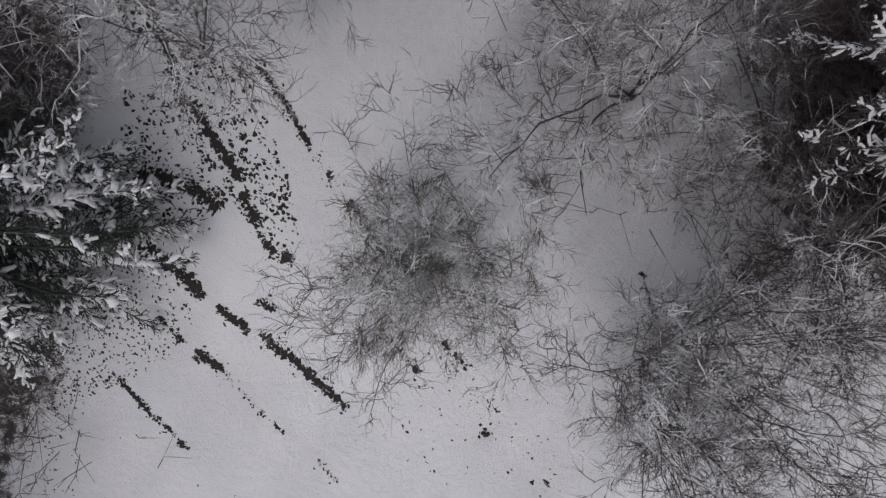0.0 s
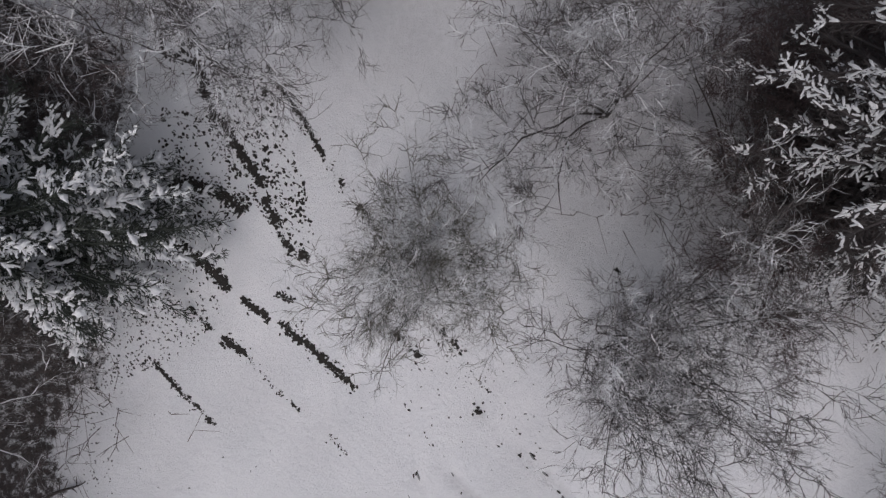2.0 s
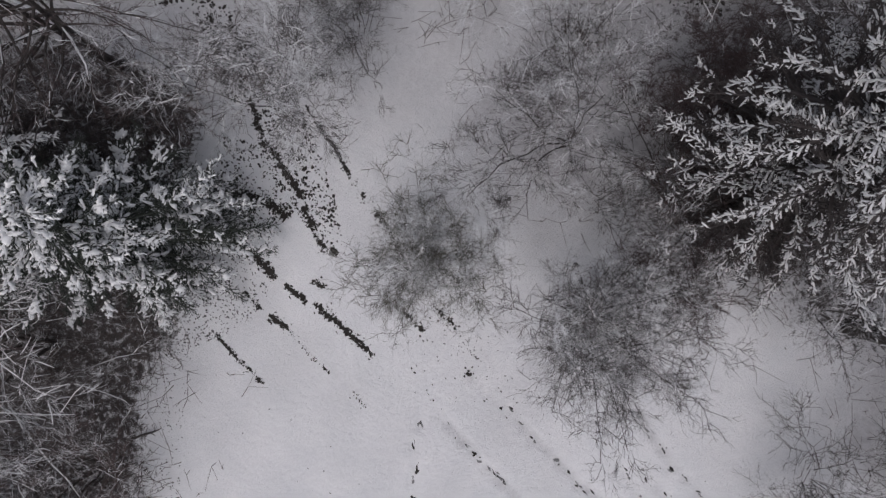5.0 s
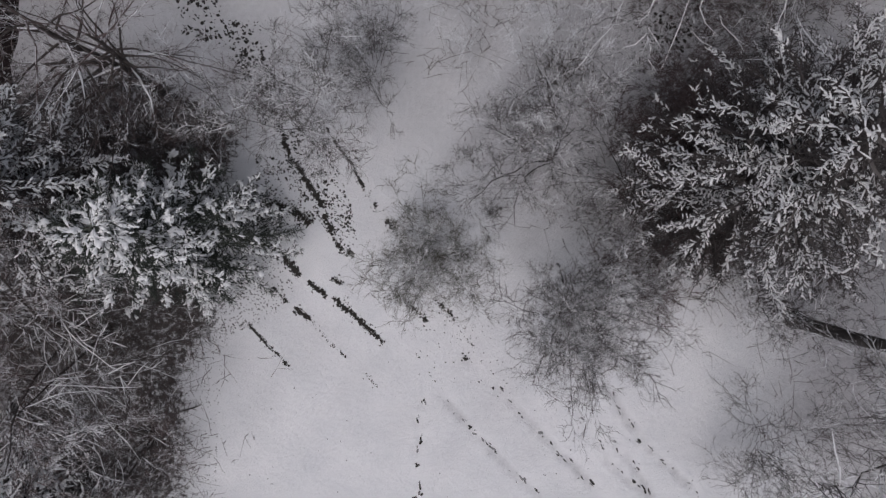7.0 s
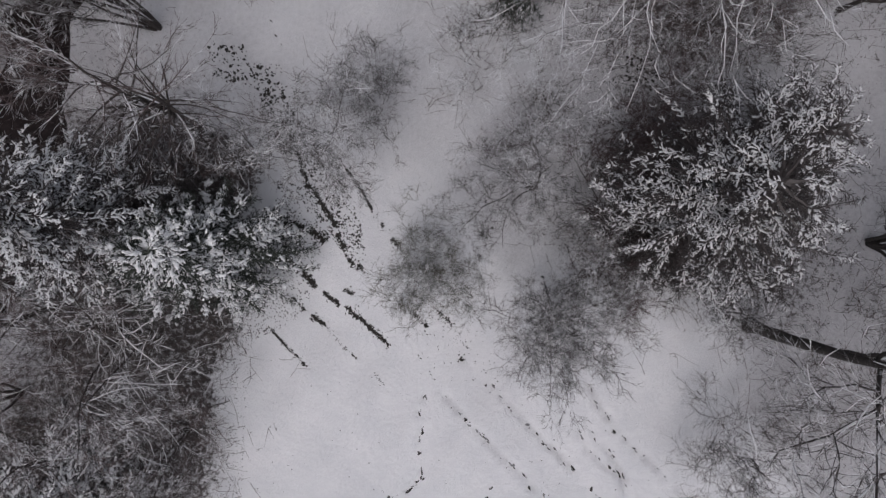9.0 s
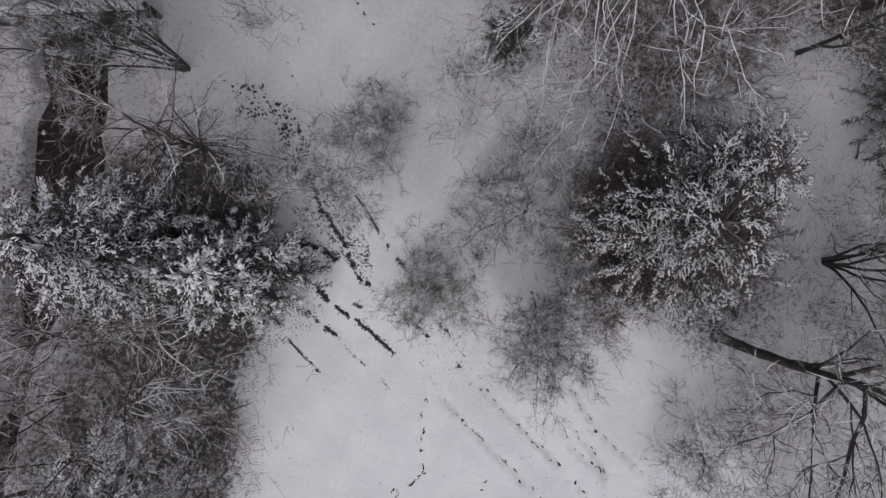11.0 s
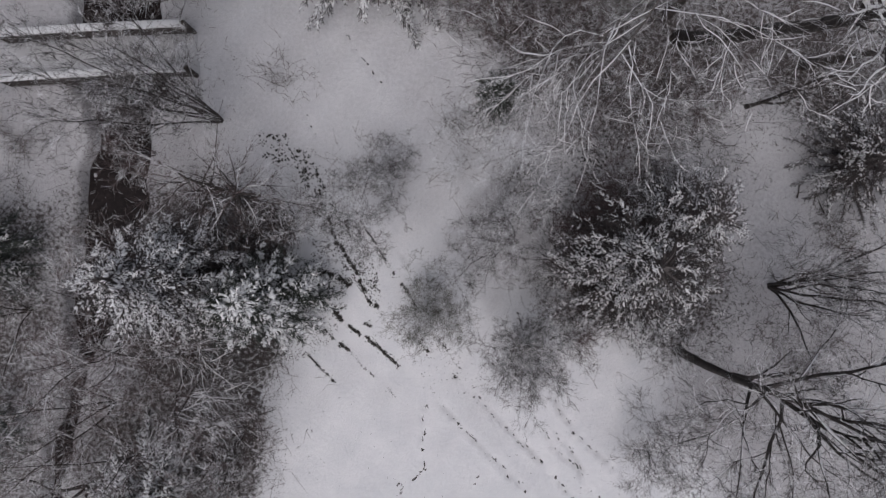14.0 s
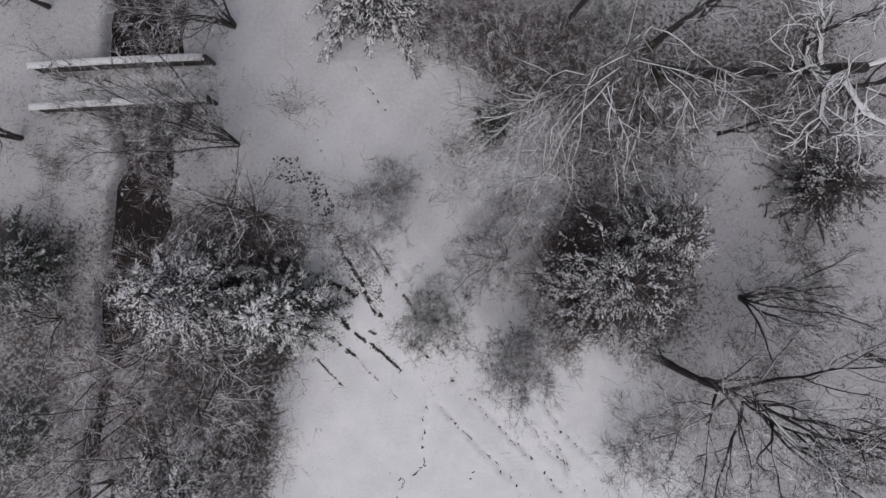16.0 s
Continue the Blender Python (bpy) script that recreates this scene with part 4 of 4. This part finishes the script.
bare_tree("bare_tree", "dark leafless tree at the eastern edge", "tree", 24.5, -5.7, 68, 8.0, 1, 0, (0, 0.0), r=0.17, limbs=10, limb_len=2.2, snow=0.2, stem_jit=0.04)
bare_tree("bare_tree", "dark leaning tree in the eastern wood", "tree", 19.0, 9.2, 69, 12.0, 1, 0, (0.02, -0.22), r=0.22, limbs=12, limb_len=3.0, limb_from=0.45, snow=0.6, stem_jit=0.02, stem_lift=0.0)
bare_tree("bare_tree", "slender dark tree in the eastern wood", "tree", 14.9, 13.5, 70, 8.0, 2, 0.15, (0, 0), r=0.09, limbs=10, limb_len=2.2, snow=0.3, stem_jit=0.05)
bare_tree("shrub", "dense brown leafless shrub under the tall trees", "shrub", 9.6, 6.4, 71, 3.2, 12, 0.6, r=0.016, limbs=8, limb_len=1.4, twigs=9, twig_len=0.9, fine=6, twig=RED, bark=RED, snow=0.2)
bare_tree("shrub", "dense brown leafless shrub under the tall trees", "shrub", 13.0, 7.0, 72, 2.8, 10, 0.6, r=0.016, limbs=8, limb_len=1.4, twigs=8, twig_len=0.9, fine=6, twig=RED, bark=RED, snow=0.2)
bare_tree("shrub", "dense reddish shrub behind the path", "shrub", 3.6, 11.6, 75, 3.4, 12, 0.6, r=0.016, limbs=8, limb_len=1.5, twigs=9, twig_len=0.9, fine=6, twig=RED, bark=RED, snow=0.2)
bare_tree("shrub", "dense reddish shrub behind the path", "shrub", 1.2, 12.3, 87, 3.8, 12, 0.55, r=0.016, limbs=9, limb_len=1.5, twigs=10, twig_len=0.9, fine=6, twig=RED, bark=RED, snow=0.1)
bare_tree("shrub", "dense reddish shrub behind the path", "shrub", 6.0, 11.0, 76, 3.0, 12, 0.6, r=0.016, limbs=8, limb_len=1.5, twigs=9, twig_len=0.9, fine=6, twig=RED, bark=RED, snow=0.2)
bare_tree("shrub", "dense reddish shrub behind the path", "shrub", 9.4, 12.4, 77, 3.0, 12, 0.6, r=0.016, limbs=8, limb_len=1.5, twigs=9, twig_len=0.9, fine=6, twig=OLIVE, bark=OLIVE, snow=0.2)
bare_tree("shrub", "brown leafless shrub beside the large tree", "shrub", 11.2, -10.4, 73, 3.0, 10, 0.6, r=0.014, limbs=8, limb_len=1.5, twigs=8, twig_len=0.9, fine=6, twig=TWIG, bark=TWIG, snow=0.2)
bare_tree("shrub", "brown leafless shrub at the bank", "shrub", -12.0, 0.9, 74, 3.0, 9, 0.6, r=0.016, limbs=7, limb_len=1.4, twigs=7, twig_len=0.9, fine=4, twig=RED, bark=RED, snow=0.3)


def tree_stump(x, y, r, h):
    st = thing("tree_stump", x, y, gz(x, y) - 0.05, "small dark cut stump standing in snow", "stump")
    b = Build()
    b.tube([(0, 0, 0), (0, 0, h * 0.4), (0, 0, h)], [r * 1.25, r * 1.05, r], 12)
    part("bark", b, BARK, st, "", True)
    b = Build()
    b.tube([(0, 0, h - 0.01), (0, 0, h + 0.006)], [r * 0.86, r * 0.84], 12)
    part("cut_face", b, TWIG, st, "grey weathered cut face")


tree_stump(2.02, -1.78, 0.06, 0.14)


def fallen_branch(x, y, length, heading, seed):
    rng = random.Random(seed)
    t = thing("fallen_branch", x, y, gz(x, y) + 0.05, "dead branch lying on snowy leaf litter", "branch", "fallen branches", heading)
    pts = wander_line(rng, (0, 0, 0.02), (1, 0, 0.02), length, 7, 0.10, 0.0)
    pts = [(a, c, 0.03 + 0.02 * math.sin(k)) for k, (a, c, _) in enumerate(pts)]
    b = Build()
    b.tube(pts, taper(0.045, 0.012, 8), 6)
    stem = part("stem", b, BARK, t, "", True)
    for k in (2, 4, 5):
        b = Build()
        b.tube(wander_line(rng, pts[k], (0.7, rng.choice((-0.7, 0.7)), 0.15), length * 0.3, 3, 0.15, 0.0), [0.018, 0.014, 0.01, 0.005], 4)
        part("twig", b, BARK, stem)


fallen_branch(-10.5, -11.9, 1.2, 50, 1)
fallen_branch(-9.4, -9.0, 1.0, 20, 2)
fallen_branch(18.6, 2.2, 0.9, 70, 3)
fallen_branch(20.0, 1.4, 0.8, 110, 4)

# ---- undergrowth, bare earth, footprints ----
def stalks(cnt, seed, low, high, keep, dry=1.4):
    """Thin bent stalks with one fork each, as one mesh: where keep(x, y) allows them."""
    r = np.random.default_rng(seed)
    x, y = r.uniform(-27, 27, cnt * 6), r.uniform(-17, 20, cnt * 6)
    ok = r.random(cnt * 6) < keep(x, y)
    ok &= seg_dist(x, y, STREAM) > dry
    x, y = x[ok][:cnt], y[ok][:cnt]
    k = len(x)
    p0 = np.stack([x, y, ground_z(x, y) - 0.03], -1)
    h = r.uniform(low, high, (k, 1))
    d0 = np.concatenate([r.normal(0, 0.45, (k, 2)), np.full((k, 1), 0.8)], 1)
    p1 = p0 + d0 * h * 0.5
    p2 = p1 + (d0 + np.concatenate([r.normal(0, 0.6, (k, 2)), r.normal(-0.35, 0.2, (k, 1))], 1)) * h * 0.5
    p3 = p1 + (d0 + np.concatenate([r.normal(0, 0.9, (k, 2)), r.normal(-0.35, 0.2, (k, 1))], 1)) * h * 0.45
    tri = np.array([[1, 0, 0.1], [-0.5, 0.87, 0], [-0.5, -0.87, -0.1]])
    v = np.concatenate([p[:, None] + tri[None] * w for p, w in ((p0, 0.011), (p1, 0.009), (p2, 0.004), (p3, 0.004))], 1).reshape(-1, 3)
    f = np.array([[a + j, a + (j + 1) % 3, c + (j + 1) % 3, c + j] for a, c in ((0, 3), (3, 6), (3, 9)) for j in range(3)])
    f = (f[None] + 12 * np.arange(k)[:, None, None]).reshape(-1, 4)
    me = bpy.data.meshes.new("undergrowth")
    me.from_pydata(v.tolist(), [], f.tolist())
    me.materials.append(STALK)
    return me


tagged(new("undergrowth", stalks(12500, 77, 0.12, 0.48, lambda x, y: np.where(woods(x, y) > 0.17, woods(x, y) ** 1.5, 0))), "dry leafless stalks and brambles poking through snow", "undergrowth", kind="stuff")

BRUSH = [(1.8, 6.4, 1.5), (3.8, 3.6, 1.0), (6.4, 5.6, 1.1), (-0.2, 3.6, 0.7), (-3.4, 4.2, 1.0), (2.6, 1.6, 0.7), (-4.4, 3.4, 0.9), (6.6, -3.6, 1.1), (9.8, 6.4, 2.3), (13.0, 5.0, 2.4), (11.0, 9.2, 1.8), (15.5, 11.0, 1.6), (20.0, 10.5, 1.8), (5.5, 9.5, 2.0), (3.5, 12.0, 2.2), (7.0, 12.5, 2.4), (8.6, -1.5, 3.0), (8.8, -3.6, 1.4), (0.8, 12.4, 1.8), (2.6, 13.0, 2.0), (21.0, 7.8, 2.4), (17.5, 9.0, 1.4), (23.0, 9.0, 1.6), (8.0, 9.6, 2.0),
         (12.6, -9.6, 1.2), (15.6, -8.4, 1.6), (18.5, -6.0, 2.2), (14.5, -3.0, 1.6), (20.5, -1.0, 2.4), (-12.5, 1.0, 1.2), (-9.5, -6.5, 1.4), (-9.6, -10.5, 1.4), (-13.5, -5.5, 2.4), (-8.0, 8.6, 1.0), (-21.0, 5.0, 2.0), (-23.0, -3.0, 1.6), (-21.8, -8.0, 1.2), (-9.6, 0.5, 1.6), (-18.6, -6.5, 1.6), (-17.0, -9.5, 2.0)]


def brush(x, y):
    """Thickets of knee-high brush."""
    w = np.zeros_like(x)
    for cx, cy, r in BRUSH:
        w = np.maximum(w, np.exp(-((x - cx) ** 2 + (y - cy) ** 2) / (r * r)))
    return w * np.clip(0.35 + 0.25 * wave(x * 2.1, y * 2.1), 0, 1)


tagged(new("undergrowth", stalks(21000, 78, 0.4, 1.3, brush)), "thickets of grey leafless brush standing in snow", "undergrowth", kind="stuff")

def bank_growth(x, y):
    """Bramble and sedge hanging over the stream's banks."""
    d = seg_dist(x, y, STREAM) - stream_width(x, y)
    return np.exp(-((d + 0.1) / 0.6) ** 2) * np.clip(0.45 + 0.3 * wave(x * 1.9, y * 1.9), 0, 1)


tagged(new("undergrowth", stalks(5200, 79, 0.4, 1.5, bank_growth, 0.3)), "tangled brambles hanging over the stream banks", "undergrowth", kind="stuff")

STRIPS = [  # line, half width, clods to a metre, clod radius
    ([(-5.77, 1.27), (-5.45, 0.0), (-5.16, -0.23)], 0.10, 44, 0.07),
    ([(-5.16, -0.23), (-4.71, -1.05), (-4.2, -1.78)], 0.10, 60, 0.085),
    ([(-4.21, -1.99), (-3.76, -3.04), (-3.18, -3.49)], 0.10, 45, 0.075),
    ([(-6.4, -1.50), (-5.49, -1.8), (-4.6, -2.31)], 0.15, 95, 0.07),
    ([(-4.15, 1.08), (-3.87, 0.62)], 0.05, 20, 0.05),
    ([(-3.87, 0.62), (-3.24, -0.25), (-2.79, -1.12)], 0.06, 50, 0.07),
    ([(-2.73, -1.24), (-2.22, -2.0)], 0.12, 14, 0.05),
    ([(-2.04, -2.21), (-1.7, -2.59)], 0.09, 70, 0.08),
    ([(-1.7, -2.59), (-1.18, -3.53)], 0.06, 25, 0.06),
    ([(-6.4, -3.08), (-5.64, -3.5), (-5.07, -4.21)], 0.12, 60, 0.08),
    ([(-4.78, -4.37), (-4.12, -4.87)], 0.07, 60, 0.08),
    ([(-3.91, -4.93), (-2.98, -5.71), (-2.1, -6.55)], 0.09, 48, 0.075),
    ([(-6.02, -4.56), (-5.45, -5.15)], 0.07, 30, 0.055),
    ([(-5.27, -5.27), (-4.67, -5.72)], 0.07, 70, 0.075),
    ([(-4.67, -5.72), (-4.28, -6.2), (-3.47, -7.02)], 0.05, 12, 0.05),
    ([(-2.77, -7.59), (-2.33, -8.11)], 0.06, 18, 0.05),
    ([(-7.0, -5.74), (-6.3, -6.52), (-5.43, -7.36)], 0.06, 30, 0.055),
    ([(-3.95, -4.22), (-3.57, -4.48)], 0.08, 50, 0.07),
    ([(-1.43, -4.95), (-0.55, -5.79)], 0.09, 25, 0.07),
    ([(-0.31, -4.96), (0.47, -5.7)], 0.09, 25, 0.065),
    ([(0.51, -6.15), (1.09, -6.63)], 0.09, 14, 0.05),
    ([(4.04, -3.69), (4.34, -4.76), (4.7, -5.83)], 0.04, 26, 0.05),
    ([(2.81, -0.59), (2.93, -0.94)], 0.03, 25, 0.05),
]
rng = random.Random(9)


def ribbon(b, line, hw, full):
    """A ragged strip of earth along a line, broken where full is low."""
    run = []

    def close():
        if len(run) > 2:
            q = len(b.v)
            for k, (x, y, nx_, ny_, wl, wr) in enumerate(run):
                end = k in (0, len(run) - 1)
                a, c = (0.15, 0.15) if end else (wl, wr)
                for o, up in ((-a, -0.01), (-a * 0.6, 0.022), (c * 0.6, 0.022), (c, -0.01)):
                    u, v = x + nx_ * o * (0.2 if end else 1), y + ny_ * o * (0.2 if end else 1)
                    b.v.append((u, v, gz(u, v) + up))
            for k in range(len(run) - 1):
                for j in range(3):
                    b.f.append((q + 4 * k + j, q + 4 * k + j + 1, q + 4 * k + 5 + j, q + 4 * k + 4 + j))
        run.clear()

    for (ax, ay), (bx, by) in zip(line, line[1:]):
        ln = math.hypot(bx - ax, by - ay)
        for k in range(int(ln / 0.045)):
            t = k * 0.045 / ln
            x, y = ax + (bx - ax) * t, ay + (by - ay) * t
            o = 0.4 * hw * noise.noise(Vector((x * 2.5, y * 2.5, 1)))
            nx_, ny_ = -(by - ay) / ln, (bx - ax) / ln
            body = noise.noise(Vector((x * 3.2, y * 3.2, 5))) + rng.gauss(0, 0.10)
            if body < 0.46 - full * 1.2:
                close()
                continue
            run.append((x + nx_ * o, y + ny_ * o, nx_, ny_, hw * rng.choice((0.1, 0.4, 0.8, 1.0, 1.5)) * rng.uniform(0.7, 1.2), hw * rng.choice((0.1, 0.4, 0.8, 1.0, 1.5)) * rng.uniform(0.7, 1.2)))
    close()


for line, hw, dens, cr in STRIPS:
    b = Build()
    ribbon(b, line, hw * 1.15, min(dens / 60, 1.0))
    for (ax, ay), (bx, by) in zip(line, line[1:]):
        ln = math.hypot(bx - ax, by - ay)
        head = math.atan2(by - ay, bx - ax)
        for _ in range(int(ln * dens * 2.3) + 1):
            t, o = rng.random(), rng.gauss(0, 0.55) * hw * rng.choice((1, 1, 1, 2.2))
            x, y = ax + (bx - ax) * t - o * (by - ay) / ln, ay + (by - ay) * t + o * (bx - ax) / ln
            b.lump(x, y, gz(x, y), cr * rng.choice((0.3, 0.45, 0.7, 1.0)) * rng.uniform(0.7, 1.15), 0.022, rng, rng.choice((5, 6, 7)), rng.uniform(0.35, 0.8), head + rng.gauss(0, 0.7))
    tagged(new("bare_earth", b.mesh("bare_earth", EARTH)), "strip of dark bare earth showing through snow", "earth", kind="stuff")

b = Build()


def scatter(cnt, poly, r0, r1):
    x0, x1 = min(p[0] for p in poly), max(p[0] for p in poly)
    y0, y1 = min(p[1] for p in poly), max(p[1] for p in poly)
    while cnt:
        x, y = rng.uniform(x0, x1), rng.uniform(y0, y1)
        if in_poly(x, y, poly) and noise.noise(Vector((x * 1.7, y * 1.7, 3))) > rng.uniform(-0.8, 0.3):
            cnt -= 1
            b.lump(x, y, gz(x, y), rng.uniform(r0, r1), 0.018, rng, rng.choice((4, 5, 6)), rng.uniform(0.3, 0.8), rng.choice((-0.8, -0.8, 0.6, 2.0)) + rng.gauss(0, 0.5))


scatter(560, [(-5.8, 1.0), (-4.2, 0.8), (-3.3, -1.5), (-3.0, -3.2), (-3.7, -3.2), (-4.6, -1.9), (-5.6, 0.0)], 0.02, 0.095)
scatter(420, [(-6.6, 0.2), (-5.2, -0.3), (-4.6, -2.2), (-5.4, -2.9), (-6.9, -2.4)], 0.02, 0.085)
scatter(720, [(-8.2, -2.8), (-6.2, -3.2), (-5.2, -4.6), (-6.0, -5.6), (-8.4, -6.6)], 0.018, 0.055)
scatter(110, [(-9.5, 5.7), (-7.9, 5.6), (-7.8, 4.0), (-9.2, 4.2)], 0.03, 0.14)
scatter(300, [(-7.9, 4.9), (-7.0, 4.9), (-5.5, 2.0), (-5.5, 1.1), (-6.4, 1.1), (-7.4, 3.4)], 0.03, 0.13)
scatter(170, [(-7.9, 4.9), (-6.6, 4.9), (-5.0, 2.2), (-5.2, 0.9), (-6.6, 0.9), (-7.7, 3.2)], 0.02, 0.08)
scatter(60, [(-11, 9.8), (-8.6, 9.4), (-8.8, 7.8), (-10.4, 8.0)], 0.02, 0.06)
scatter(120, [(-8.2, -7), (-2, -7), (4, -6.6), (9, -9.5), (11, -14), (-8.3, -14)], 0.012, 0.045)
scatter(260, [(-8.5, -6.2), (-7.6, -6.2), (-7.9, -9), (-8.2, -15), (-8.9, -15)], 0.012, 0.04)
scatter(80, [(-1, -5), (2, -5.6), (2.4, -8.4), (-1, -8)], 0.015, 0.06)
scatter(60, [(6.4, 4.2), (7.6, 5.2), (9.2, 4.8), (8.4, 3.8)], 0.05, 0.14)
scatter(200, [(5, -1), (9, -5.5), (12, -4), (9, 2), (6, 2)], 0.02, 0.06)
for x, y, r in ((0.77, -7.09, 0.10), (-3.47, -7.03, 0.06), (1.74, -8.14, 0.05), (-3.94, -6.62, 0.05), (-0.89, -10.84, 0.07), (0.95, -9.48, 0.08), (1.97, -12.23, 0.07), (1.80, -12.61, 0.07), (-0.91, -10.88, 0.08), (-0.81, -11.84, 0.09), (4.38, -13.03, 0.09), (5.98, -12.34, 0.11), (-2.2, -12.7, 0.08)):
    for _ in range(4):
        b.lump(x + rng.gauss(0, r * 0.5), y + rng.gauss(0, r * 0.5), gz(x, y), r * rng.uniform(0.4, 0.8), 0.025, rng)
tagged(new("bare_earth", b.mesh("bare_earth", EARTH)), "scattered dark clods and leaves on snow", "earth", kind="stuff")

b, c = Build(), Build()
MID_Y, MID_X = [p[1] for p in reversed(STREAM)], [p[0] for p in reversed(STREAM)]
for _ in range(520):
    y = rng.uniform(-4.0, 14.0)
    edge = rng.choice((-1, 1))
    inner = abs(rng.gauss(0, 0.45))
    x = float(np.interp(y, MID_Y, MID_X))
    x += edge * (float(stream_width(x, y)) - 0.05 - inner)
    if noise.noise(Vector((x * 0.8, y * 0.8, 8))) > 0.35 - 0.5 * rng.random():
        (b if rng.random() < 0.55 else c).lump(x, y, max(gz(x, y), -0.62), rng.uniform(0.03, 0.16), 0.05, rng, rng.choice((5, 6, 7)), rng.uniform(0.25, 0.7), 1.6 + rng.gauss(0, 0.5))
tagged(new("snow_clumps", b.mesh("snow_clumps", SLUSH, True)), "grey wet snow ledges along the stream's banks", "snow", kind="stuff")
tagged(new("wet_leaves", c.mesh("wet_leaves", EARTH)), "dark sodden leaves lying in the stream", "leaves", kind="stuff")

b, c = Build(), Build()
for px, py, dx, dy in prints:
    if rng.random() < 0.9:
        for _ in range(rng.choice((1, 2, 2, 3, 5))):
            u = rng.uniform(-0.22, 0.22)
            x, y = px + rng.gauss(0, 0.03) + dx * u, py + rng.gauss(0, 0.03) + dy * u
            (b if rng.random() < 0.45 else c).lump(x, y, gz(x, y) - 0.045, rng.uniform(0.04, 0.17), 0.02, rng, 7, rng.uniform(0.2, 0.45), math.atan2(dy, dx) + rng.gauss(0, 0.25))
tagged(new("footprints", b.mesh("footprints", EARTH)), "trail of dark footprints trodden into snow", "footprint", kind="stuff")
tagged(new("footprints", c.mesh("footprints", TRODDEN)), "grey wet footprints trodden into snow", "footprint", kind="stuff")
